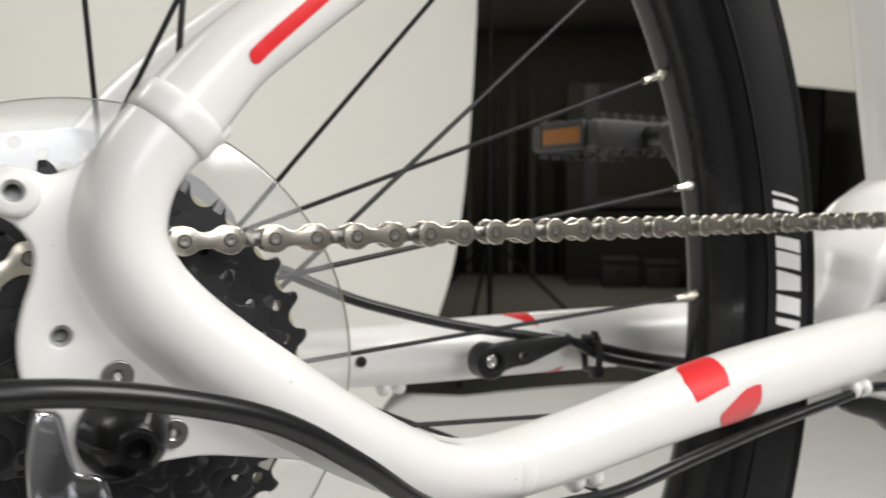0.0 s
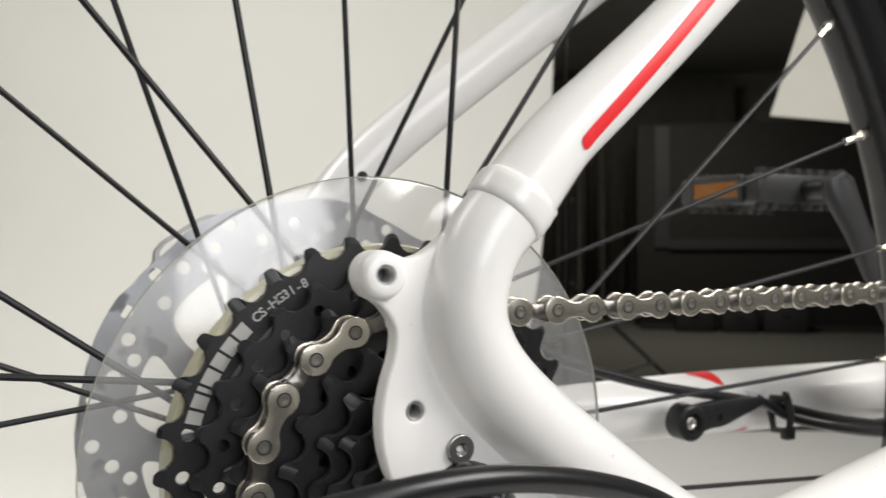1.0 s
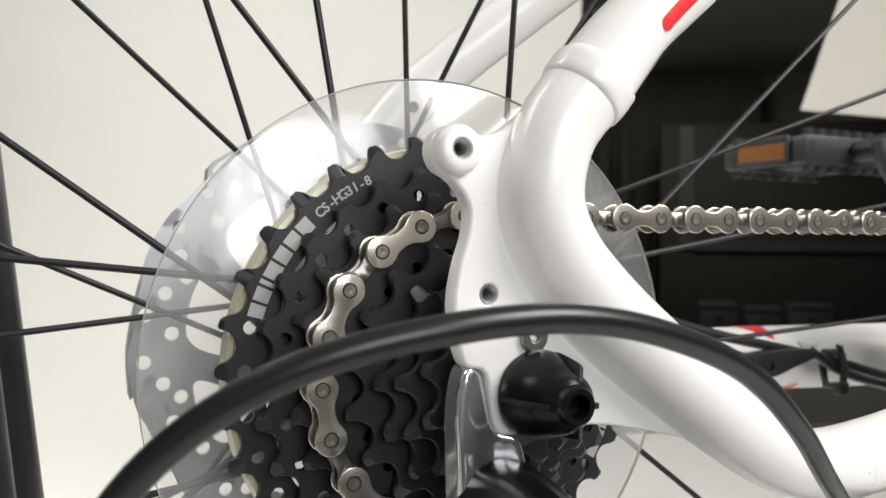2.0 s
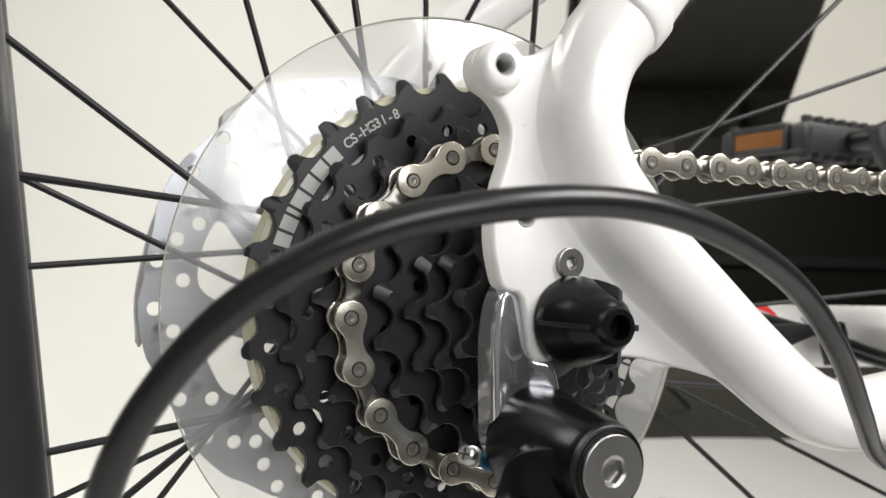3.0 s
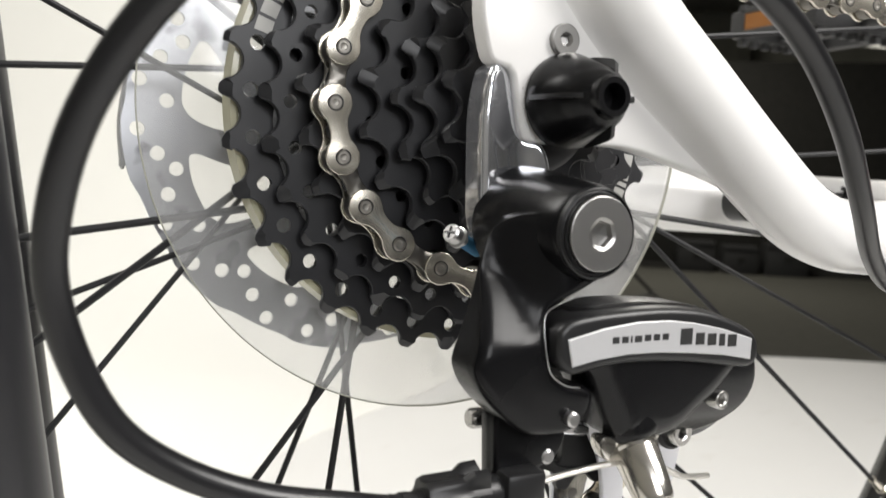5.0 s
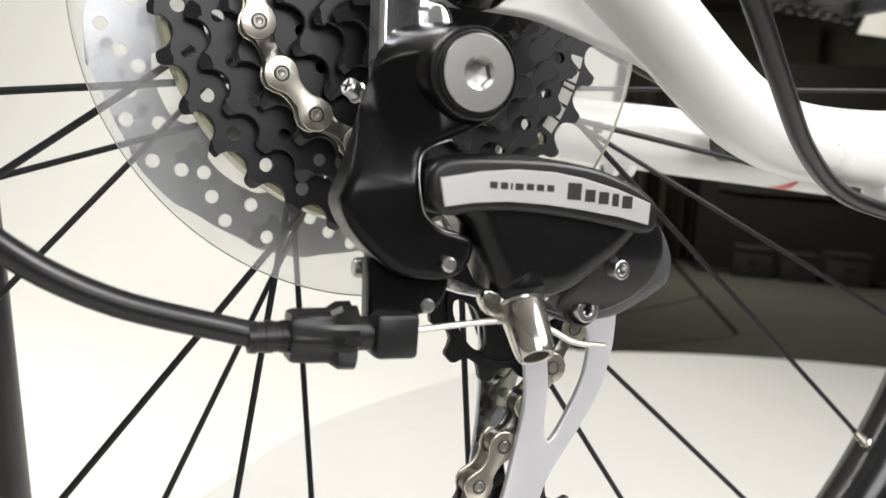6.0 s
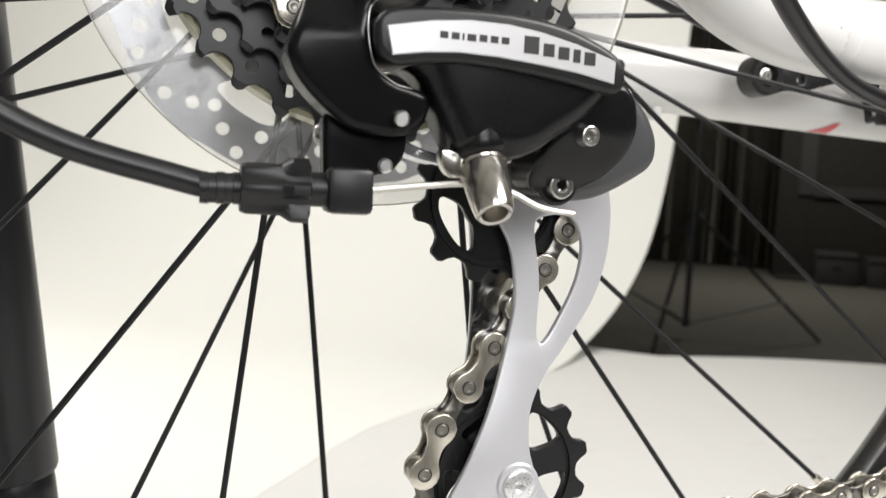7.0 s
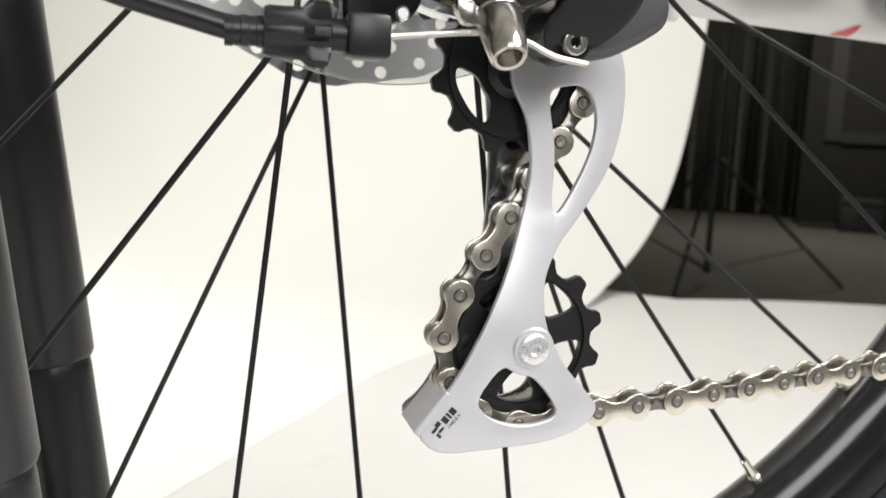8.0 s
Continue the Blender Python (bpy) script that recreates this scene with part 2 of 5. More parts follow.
def signed(loop):
    return sum(a[0] * b[1] - b[0] * a[1] for a, b in zip(loop, loop[1:] + loop[:1]))


def inset(loop, d):
    out, n = [], len(loop)
    for i in range(n):
        a, b, c = Vector(loop[i - 1]), Vector(loop[i]), Vector(loop[(i + 1) % n])
        e1, e2 = (b - a), (c - b)
        if e1.length < 1e-9 or e2.length < 1e-9:
            out.append(tuple(b))
            continue
        e1.normalize(), e2.normalize()
        n1, n2 = Vector((-e1.y, e1.x)), Vector((-e2.y, e2.x))
        m = n1 + n2
        m = m / max(0.6, m.dot(n1)) if m.length > 1e-6 else n1
        out.append(tuple(b + m * d))
    return out


def plate(bm, outer, y0, y1, holes=(), bevel=0.0, steps=1, back=True, warp=None):
    """A flat piece in the wheel's plane, from y0 (towards the viewer) to y1, cut out along loops of (x, z), with rounded rims."""
    loops = [list(outer) if signed(list(outer)) > 0 else list(outer)[::-1]]
    loops += [list(h) if signed(list(h)) < 0 else list(h)[::-1] for h in holes]
    if bevel:
        levels = [(y0 + bevel * (1 - math.cos(math.pi / 2 * k / steps)), bevel * (1 - math.sin(math.pi / 2 * k / steps))) for k in range(steps + 1)]
        if back:
            levels += [(y0 + y1 - y, d) for y, d in levels[::-1]]
        else:
            levels += [(y1, 0.0)]
    else:
        levels = [(y0, 0.0), (y1, 0.0)]
    rows = []
    for y, d in levels:
        row = []
        for lp in loops:
            row.append([bm.verts.new(at(*(warp(p[0], y, p[1]) if warp else (p[0], y, p[1])))) for p in (inset(lp, d) if d else lp)])
        rows.append(row)
    for a, b in zip(rows, rows[1:]):
        for la, lb in zip(a, b):
            for k in range(len(la)):
                j = (k + 1) % len(la)
                bm.faces.new((la[k], la[j], lb[j], lb[k]))
    for row, sign in ((rows[0], -1), (rows[-1], 1)):
        rim = [bm.edges.get((lp[k], lp[(k + 1) % len(lp)])) for lp in row for k in range(len(lp))]
        bmesh.ops.triangle_fill(bm, use_beauty=True, use_dissolve=False, edges=rim, normal=(0, sign, 0))
    return bm


def circle(cx, cz, r, n=20, a0=0.0):
    return [(cx + r * math.cos(a0 + 2 * math.pi * k / n), cz + r * math.sin(a0 + 2 * math.pi * k / n)) for k in range(n)]


def soft(pts, n=2):
    """Rounds the corners of a closed loop."""
    for _ in range(n):
        out = []
        for a, b in zip(pts, pts[1:] + pts[:1]):
            out += [(0.78 * a[0] + 0.22 * b[0], 0.78 * a[1] + 0.22 * b[1]), (0.22 * a[0] + 0.78 * b[0], 0.22 * a[1] + 0.78 * b[1])]
        pts = out
    return pts


def box(bm, lo, hi, bevel=0.0):
    """A box between two corners in cm, with its edges taken off."""
    a, b = at(*lo), at(*hi)
    geom = bmesh.ops.create_cube(bm, size=1.0, matrix=Matrix.LocRotScale((a + b) / 2, None, b - a))
    if bevel:
        edges = list({e for v in geom["verts"] for e in v.link_edges})
        bmesh.ops.bevel(bm, geom=edges, offset=bevel / 100, segments=2, affect="EDGES", profile=0.5)
    return bm


def bm_new():
    return bmesh.new()


def bolt_head(bm, face, axis, r_head, r_hex, depth, length, dome=0.08, seg=24):
    """A round bolt head with a six-sided socket. face: the middle of its outer face; axis points out of the thing."""
    d = Vector(axis).normalized()
    s = d.orthogonal().normalized()
    u = d.cross(s)

    def ring(h, r, six):
        out = []
        for k in range(seg):
            a = 2 * math.pi * k / seg
            q = r * math.cos(math.pi / 6) / math.cos((a % (math.pi / 3)) - math.pi / 6) if six else r
            out.append(bm.verts.new(at(*(Vector(face) - d * h + (s * math.cos(a) + u * math.sin(a)) * q))))
        return out

    rings = [ring(depth, r_hex * 0.25, True), ring(depth * 0.85, r_hex * 0.95, True), ring(0.03, r_hex, True), ring(0.0, r_hex * 1.18, False),
             ring(0.0, r_head - dome, False), ring(dome * 0.35, r_head - dome * 0.3, False), ring(dome, r_head, False), ring(length, r_head, False)]
    for a, b in zip(rings, rings[1:]):
        for k in range(seg):
            bm.faces.new((a[k], a[(k + 1) % seg], b[(k + 1) % seg], b[k]))
    bm.faces.new(rings[0])
    bm.faces.new(rings[-1])
    return bm


# ---- the room: paper sweep, board, curtain wall, far things ----
U, V = Vector((0.79, -0.61, 0)).normalized(), Vector((0.61, 0.79, 0)).normalized()  # along and into the backdrop


def room(u, v, z):
    """A place in the room: metres along the backdrop, away from the camera, and up from the floor."""
    return U * u + V * v + Vector((0, 0, z))


def slab(name, corners, thick, mat, label, category, kind="structure"):
    """A flat slab over corners in order, as thick as given, away from the side that the corners wind round."""
    bm = bm_new()
    ps = [Vector(c) for c in corners]
    nrm = (ps[1] - ps[0]).cross(ps[2] - ps[0]).normalized()
    top = [bm.verts.new(p) for p in ps]
    low = [bm.verts.new(p - nrm * thick) for p in ps]
    bm.faces.new(top)
    bm.faces.new(low[::-1])
    for k in range(len(ps)):
        j = (k + 1) % len(ps)
        bm.faces.new((top[k], low[k], low[j], top[j]))
    return tagged(new(name, finish(bm, name, mat)), label, category, kind=kind)


U0, U1, V0, V1, H = -5.6, 5.5, -3.0, 9.9, 2.9
slab("floor", [room(U0, V0, 0), room(U1, V0, 0), room(U1, V1, 0), room(U0, V1, 0)], 0.1, CARPET, "grey-brown carpet floor of a dim room", "floor")
slab("ceiling", [room(U0, V1, H), room(U1, V1, H), room(U1, V0, H), room(U0, V0, H)], 0.1, WALL, "plain dim ceiling of the room", "ceiling")
slab("wall_front", [room(U1, V0, 0), room(U0, V0, 0), room(U0, V0, H), room(U1, V0, H)], 0.1, WALL, "plain wall behind the camera", "wall")
slab("wall_left", [room(U0, V0, 0), room(U0, V1, 0), room(U0, V1, H), room(U0, V0, H)], 0.1, WALL, "plain side wall of the room", "wall")
slab("wall_right", [room(U1, V1, 0), room(U1, V0, 0), room(U1, V0, H), room(U1, V1, H)], 0.1, CURTAIN, "dark olive side wall of the room", "wall")
slab("wall_back", [room(U0, V1, 0), room(U1, V1, 0), room(U1, V1, H), room(U0, V1, H)], 0.1, CURTAIN, "dark olive back wall of the room", "wall")


def curtain():
    bm = bm_new()
    rows = []
    n = 190
    for k in range(n + 1):
        u = -1.6 + 3.2 * k / n
        v = 9.2 + (0.0018 if u < -0.15 else 0.001) * math.sin(u * 21) + 0.012 * math.sin(u * 5 + 1)
        rows.append((bm.verts.new(room(u, v, 0.02)), bm.verts.new(room(u, v, 2.75))))
    for a, b in zip(rows, rows[1:]):
        bm.faces.new((a[0], b[0], b[1], a[1]))
    bmesh.ops.solidify(bm, geom=bm.faces[:], thickness=0.004)
    return tagged(new("curtain", finish(bm, "curtain", CURTAIN, 80)), "dark olive curtain hanging in folds", "curtain")


curtain()


def paper_sweep():
    """White paper, hung and swept in one curve onto the tabletop; its free edge shows."""
    bm = bm_new()
    prof = [(v, TOP + 0.0008) for v in (-0.9, -0.5, -0.1, 0.3, 0.7, 0.85, 1.0, 1.15, 1.3, 1.45, 1.6, 1.72)]
    v0, r = 1.791, 1.544
    prof += [(v0 + r * math.sin(a), TOP + 0.0008 + r * (1 - math.cos(a))) for a in [math.pi / 2 * k / 40 for k in range(41)]]
    prof += [(v0 + r, z) for z in (2.0, 2.2, 2.4, 2.6)]
    rows = []
    for v, z in prof:
        f = min(1.0, max(0.0, (v - 0.97) / 1.1))
        h = z - TOP
        edge = -0.52 + 0.363 * f * f * (3 - 2 * f) - 0.141 * f * math.exp(-h / 0.153) + 0.034 * h
        rows.append([bm.verts.new(room(u, v, z)) for u in [-4.9 + (edge + 4.9) * k / 12 for k in range(13)]])
    for a, b in zip(rows, rows[1:]):
        for k in range(12):
            bm.faces.new((a[k], a[k + 1], b[k + 1], b[k]))
    ob = tagged(new("backdrop_paper", finish(bm, "backdrop_paper", PAPER, 60)), "white backdrop paper swept down onto the tabletop", "backdrop", kind="structure")
    thick = ob.modifiers.new("thickness", "SOLIDIFY")
    thick.thickness, thick.offset = 0.0008, 0.0
    return ob


TOP = HUB - 0.55  # the tabletop; the stand lifts the tyre off it
paper_sweep()


def display_table():
    root = tagged(new("display_table"), "low white display table under the bicycle and paper", "table")
    bm = bm_new()
    rim = [(x, 1.323 + 0.76 * x - 0.307 * x * x) for x in [2.5 - 0.15 * k for k in range(9)]]
    edge = [(-2.2, -0.9), (2.45, -0.9)] + rim + [(1.24, 1.85), (1.12, 1.97), (0.8, 2.05), (0.3, 2.1), (-2.2, 2.9)]
    top = [bm.verts.new((x, y, TOP)) for x, y in edge]
    low = [bm.verts.new((x, y, TOP - 0.03)) for x, y in edge]
    bm.faces.new(top)
    bm.faces.new(low[::-1])
    for k in range(len(edge)):
        j = (k + 1) % len(edge)
        bm.faces.new((top[k], low[k], low[j], top[j]))
    bmesh.ops.bevel(bm, geom=[e for e in bm.edges if all(abs(v.co.z - TOP) < 1e-6 for v in e.verts)], offset=0.006, segments=3, affect="EDGES", profile=0.5)
    part("tabletop", bm, BOARD, root, "pale grey-white tabletop with rounded edge")
    for x, y in ((-2.0, -0.7), (2.2, -0.7), (2.2, 1.1), (-2.0, 2.2)):
        bm = bm_new()
        bmesh.ops.create_cube(bm, size=1.0, matrix=Matrix.LocRotScale((x, y, (TOP - 0.03) / 2), None, (0.06, 0.06, TOP - 0.03)))
        part("leg", bm, BOARD, root)
    return root


display_table()


def reflector_board():
    root = tagged(new("reflector_board"), "cream reflector board held up on a thin black pole", "board")
    c = Vector((2.0, 1.57, HUB + 0.47))
    a = Vector((0.62, -0.78, 0)).normalized()
    up = (Vector((0, 0, 1)) * 0.95 + a * 0.30).normalized()
    out = (a * 0.98 - Vector((0, 0, 1)) * 0.16).normalized()
    bm = bm_new()
    nrm = out.cross(up).normalized() * 0.008
    f = [c, c + out * 1.1, c + out * 1.1 + up * 1.2, c + up * 1.2]
    va, vb = [bm.verts.new(p) for p in f], [bm.verts.new(p - nrm) for p in f]
    bm.faces.new(va)
    bm.faces.new(vb[::-1])
    for k in range(4):
        bm.faces.new((va[k], vb[k], vb[(k + 1) % 4], va[(k + 1) % 4]))
    part("panel", bm, CREAM, root)
    mid = c + out * 0.6 + up * 0.5 - nrm * 4

    def cm(p):
        return (p.x * 100, p.y * 100, (p.z - HUB) * 100)

    part("pole", tube(bm_new(), [cm(mid), cm(Vector((mid.x, mid.y, 0.02)))], 1.2, 10), STAND_BLACK, root)
    part("base", lathe(bm_new(), cm(Vector((mid.x, mid.y, 0.0))), (0, 0, 1), [(0, 0), (0, 14), (2, 14), (2.4, 12), (2.4, 0)], 24), STAND_BLACK, root)
    return root


reflector_board()


def light_stand(base, height):
    """A black tripod lamp stand: column, three legs and their braces."""
    root = tagged(new("light_stand"), "black metal light stand with three folding legs", "tripod")
    o = Vector(base)

    def cm(x, y, z):
        p = o + Vector((x, y, z))
        return (p.x * 100, p.y * 100, (p.z - HUB) * 100)

    part("column", tube(bm_new(), [cm(0, 0, 0.06), cm(0, 0, height * 0.45)], 1.5, 12), STAND_BLACK, root)
    part("upper_tube", tube(bm_new(), [cm(0, 0, height * 0.43), cm(0, 0, height)], 1.15, 12), STAND_BLACK, root)
    for z, r in ((0.06, 1.9), (0.63, 2.0), (height * 0.45, 2.2)):
        part("collar", tube(bm_new(), [cm(0, 0, z), cm(0, 0, z + 0.045)], r, 14), STAND_BLACK, root)
        part("knob", lathe(bm_new(), cm(0.02, -0.025, z + 0.02), (0.5, -1, 0), [(0, 0.8), (2.0, 0.9), (2.0, 0)], 10), ZINC, root)
    for k in range(3):
        a = -0.28 + k * 2 * math.pi / 3
        dx, dy = math.cos(a), math.sin(a)
        part("leg", tube(bm_new(), [cm(dx * 0.02, dy * 0.02, 0.65), cm(dx * 0.72, dy * 0.72, 0.01)], 0.95, 10), STAND_BLACK, root)
        part("brace", tube(bm_new(), [cm(dx * 0.02, dy * 0.02, 0.08), cm(dx * 0.5, dy * 0.5, 0.21)], 0.65, 8), STAND_BLACK, root)
        part("joint", lathe(bm_new(), cm(dx * 0.5, dy * 0.5, 0.195), (0, 0, 1), [(0, 0), (0, 1.3), (3, 1.3), (3, 0)], 10), ZINC, root)
    return root


light_stand(Vector((2.453, 3.322, 0.0)), 2.4)


def plain_box(name, label, category, base, size, mat):
    bm = bm_new()
    bmesh.ops.create_cube(bm, size=1.0)
    for v in bm.verts:
        v.co = Vector(base) + U * (size[0] * (v.co.x + 0.5)) + V * (size[1] * (v.co.y + 0.5)) + Vector((0, 0, size[2] * (v.co.z + 0.5)))
    bmesh.ops.bevel(bm, geom=bm.edges[:], offset=0.006, segments=2, affect="EDGES", profile=0.5)
    return tagged(new(name, finish(bm, name, mat)), label, category)


def boxed(name, label, category, base, size, pieces, mat):
    """A body with flat pieces (doors, lid, handles) set on its front: name, material, from, to in shares of the front."""
    root = plain_box(name, label, category, base, size, mat)
    for piece, pm, (a0, z0), (a1, z1), depth in pieces:
        bm = bm_new()
        bmesh.ops.create_cube(bm, size=1.0)
        for v in bm.verts:
            a, z = (a1 if v.co.x > 0 else a0) * size[0], (z1 if v.co.z > 0 else z0) * size[2]
            v.co = Vector(base) + U * a + V * (0.002 if v.co.y > 0 else -depth) + Vector((0, 0, z))
        bmesh.ops.bevel(bm, geom=bm.edges[:], offset=0.002, segments=1, affect="EDGES", profile=0.5)
        part(piece, bm, pm, root)
    return root


# invented furniture, coloured near-black so that the far room reads as unlit
boxed("filler_shelf", "made-up near-black shelf unit standing in for the unlit far room", "shelf", room(0.49, 8.35, 0.0), (2.6, 0.45, 2.1),
      [("post", UNLIT_GREY, (0.07, 0.39), (0.127, 0.99), 0.03), ("shelf", UNLIT_GREY, (0.127, 0.382), (0.98, 0.43), 0.04), ("post", UNLIT_GREY, (0.93, 0.44), (0.98, 0.99), 0.03), ("plinth", UNLIT_BLACK, (0.01, 0.0), (0.99, 0.015), 0.32)], UNLIT_BLACK)
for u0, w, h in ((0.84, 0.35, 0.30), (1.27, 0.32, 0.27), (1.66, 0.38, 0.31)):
    boxed("filler_box", "made-up near-black box with a lid, part of the unlit far room", "box", room(u0, 7.85, 0.001), (w, 0.3, h),
          [("lid", UNLIT_GREY, (0.01, 0.86), (0.99, 0.98), 0.012), ("handle", UNLIT_BLACK, (0.4, 0.5), (0.6, 0.6), 0.01)], UNLIT_GREY)

# ---- the bicycle ----
bicycle = tagged(new("bicycle"), "white mountain bicycle with red decals on a black stand", "bicycle")


def mirrored(pts):
    return [(x, -y, z) for x, y, z in pts]


# frame: one bent tube a side, from the seat stay down round the dropout and on as the chain stay
STAY = [(17.0, -5.6, 20.9), (12.1, -6.4, 16.75), (7.3, -7.2, 12.68), (4.44, -7.6, 10.34), (2.68, -7.7, 8.86), (1.42, -7.72, 7.4), (0.5, -7.72, 6.3), (0.12, -7.72, 5.2), (0.15, -7.72, 4.2),
        (0.75, -7.72, 3.1), (2.0, -7.72, 1.85), (3.6, -7.7, 0.6), (5.5, -7.6, -0.8), (7.6, -7.35, -2.1), (9.2, -7.15, -2.75), (11.0, -6.95, -3.0), (14.1, -6.55, -2.95),
        (18.7, -6.1, -2.55), (24.0, -5.6, -2.15), (30.0, -5.1, -1.86), (36.5, -4.3, -1.65)]
STAY_R = [0.9, 0.9, 0.9, 0.91, 0.94, 1.03, 1.0, 0.98, 0.98, 0.98, 1.0, 1.0, 1.0, 1.0, 1.02, 1.08, 1.16, 1.28, 1.44, 1.53, 1.58]


def spread(values, n=6):
    out = []
    for a, b in zip(values, values[1:]):
        out += [a + (b - a) * k / n for k in range(n)]
    return out + [values[-1]]


bm = tube(bm_new(), smooth_line(STAY), spread(STAY_R), 28)
FAR_STAY = [(17.0, 5.6, 20.95), (12.0, 6.4, 16.85), (7.1, 7.2, 12.92), (4.25, 7.6, 10.52), (2.6, 7.7, 8.9)] + mirrored(STAY[5:12]) + [(5.5, 7.7, -0.7), (7.6, 7.7, -1.5), (9.2, 7.7, -1.85), (11.0, 7.7, -2.05), (14.1, 7.7, -2.18), (18.7, 7.7, -2.28), (24.0, 7.7, -2.4), (30.0, 7.5, -2.55), (36.5, 6.8, -2.6)]
FAR_R = [1.13, 1.13, 1.13, 1.12, 1.08] + STAY_R[5:12] + [1.03, 1.1, 1.2, 1.32, 1.48, 1.6, 1.68, 1.75, 1.75]


def skirt(bm, sign):
    """The concave fillet that runs the bent tube out into the dropout plate."""
    line, rr = smooth_line(STAY[4:15]), spread(STAY_R[4:15])
    reach = spread([0.08, 0.08, 0.1, 0.28, 0.38, 0.42, 0.42, 0.36, 0.2, 0.1, 0.08])
    hub = Vector((-2, 0, 2))
    rows = []
    for i, p in enumerate(line):
        d = line[min(i + 1, len(line) - 1)] - line[max(i - 1, 0)]
        n2 = Vector((-d.z, 0, d.x)).normalized()
        if n2.dot(hub - Vector((p.x, 0, p.z))) < 0:
            n2 = -n2
        r, L, th = rr[i], reach[i], radians(66)
        s0, m0 = r * math.sin(th), -math.tan(th)
        h0 = -p.y - 7.62 + r * math.cos(th) + 0.004
        h1 = min(-0.03, h0 - 0.4)
        row = []
        for k in range(15):
            t = k / 14
            a, b, c = 2 * t ** 3 - 3 * t ** 2 + 1, t ** 3 - 2 * t ** 2 + t, -2 * t ** 3 + 3 * t ** 2
            h = a * h0 + b * m0 * L + h1 * c
            q = p + n2 * (s0 + L * t)
            row.append(bm.verts.new(at(q.x, sign * (7.62 + h), q.z)))
        rows.append(row)
    for a, b in zip(rows, rows[1:]):
        for k in range(14):
            bm.faces.new((a[k], a[k + 1], b[k + 1], b[k]))
    return bm


bm = skirt(bm, -1)
bm = tube(bm, smooth_line(FAR_STAY), spread(FAR_R), 28)
frame_tubes = part("frame", bm, WHITE, bicycle, "glossy white painted rear triangle of the frame", 60)


def weld(centre, before, r, name="weld_collar"):
    """A slightly swollen ring where two tubes meet."""
    c, d = Vector(centre), (Vector(centre) - Vector(before)).normalized()
    pts = [c + d * k for k in (-0.42, -0.3, -0.14, 0.0, 0.14, 0.3, 0.42)]
    part(name, tube(bm_new(), pts, [r - 0.06, r, r + 0.022, r + 0.02, r + 0.032, r + 0.01, r - 0.06], 28), WHITE, frame_tubes, "", 70)


weld((1.30, -7.72, 7.28), (0.5, -7.72, 6.3), 1.09)
bm = lathe(bm_new(), (2.22, -7.74, 7.12), (0.4, 0, 0.5), [(-0.5, 0), (-0.44, 0.2), (-0.16, 0.37), (0.16, 0.37), (0.42, 0.2), (0.5, 0)], 16)
part("weld_bump", bm, WHITE, frame_tubes, "", 80)
weld((11.6, -6.9, -3.02), (9.2, -7.15, -2.75), 1.07)
weld((1.30, 7.72, 7.28), (0.5, 7.72, 6.3), 1.03)

PLATE = [(0.2, 7.0), (-0.5, 6.45), (-1.0, 6.08), (-1.45, 5.95), (-1.68, 6.05), (-2.15, 6.2), (-2.62, 6.0), (-2.78, 5.59), (-2.62, 5.15), (-2.2, 4.95), (-1.9, 4.62), (-1.74, 4.25), (-1.79, 3.7), (-2.02, 3.03), (-2.16, 2.3),
         (-2.13, 1.6), (-1.95, 0.9), (-1.82, 0.7), (-1.34, 0.62), (-1.22, 0.1), (-1.06, -0.8), (-0.9, -0.92), (-0.4, -0.93), (1.0, -0.88), (1.9, -0.9), (3.2, -1.18), (4.6, -1.5), (5.8, -1.9), (6.2, -1.2), (3.4, 0.9), (1.0, 3.0), (0.3, 4.6), (0.3, 6.0)]
bm = plate(bm_new(), soft(PLATE, 1), -7.62, -7.05, [circle(-2.15, 5.59, 0.28, 16), circle(-1.26, 2.35, 0.22, 16)], 0.10, 3)
dropout = part("dropout", bm, WHITE, bicycle, "white dropout plate with threaded eyelets", 40)
bm = lathe(bm_new(), (-2.15, -7.98, 5.59), (0, 1, 0), [(0.5, 0.22), (0.06, 0.22), (0.0, 0.26), (0.0, 0.42), (0.06, 0.51), (0.16, 0.56), (0.3, 0.575), (0.9, 0.58)], 28)
part("eyelet_boss", bm, WHITE, dropout, "", 50)
for cx, cz, y in ((-2.15, 5.59, -7.93), (-1.26, 2.35, -7.60)):
    bm = bm_new()
    lathe(bm, (cx, y, cz), (0, 1, 0), [(0.05 * k, 0.225 - 0.055 * (k % 2)) for k in range(13)] + [(0.64, 0.0)], 18)
    part("thread", bm, ROTOR_DARK, dropout, "bare threaded hole", 20)
for cx, cz in ((-0.1, 1.34), (1.12, -0.2)):
    part("frame_bolt", bolt_head(bm_new(), (cx, -7.75, cz), (0, -1, 0), 0.36, 0.14, 0.14, 0.2, 0.03), FACED, dropout, "shiny hex-socket bolt", 18)
bm = plate(bm_new(), [(x, z) for x, z in soft(PLATE, 1)], 6.95, 7.62, [circle(-2.15, 5.59, 0.28, 16)], 0.08, 2)
part("dropout", bm, WHITE, bicycle, "white far-side dropout plate", 40)


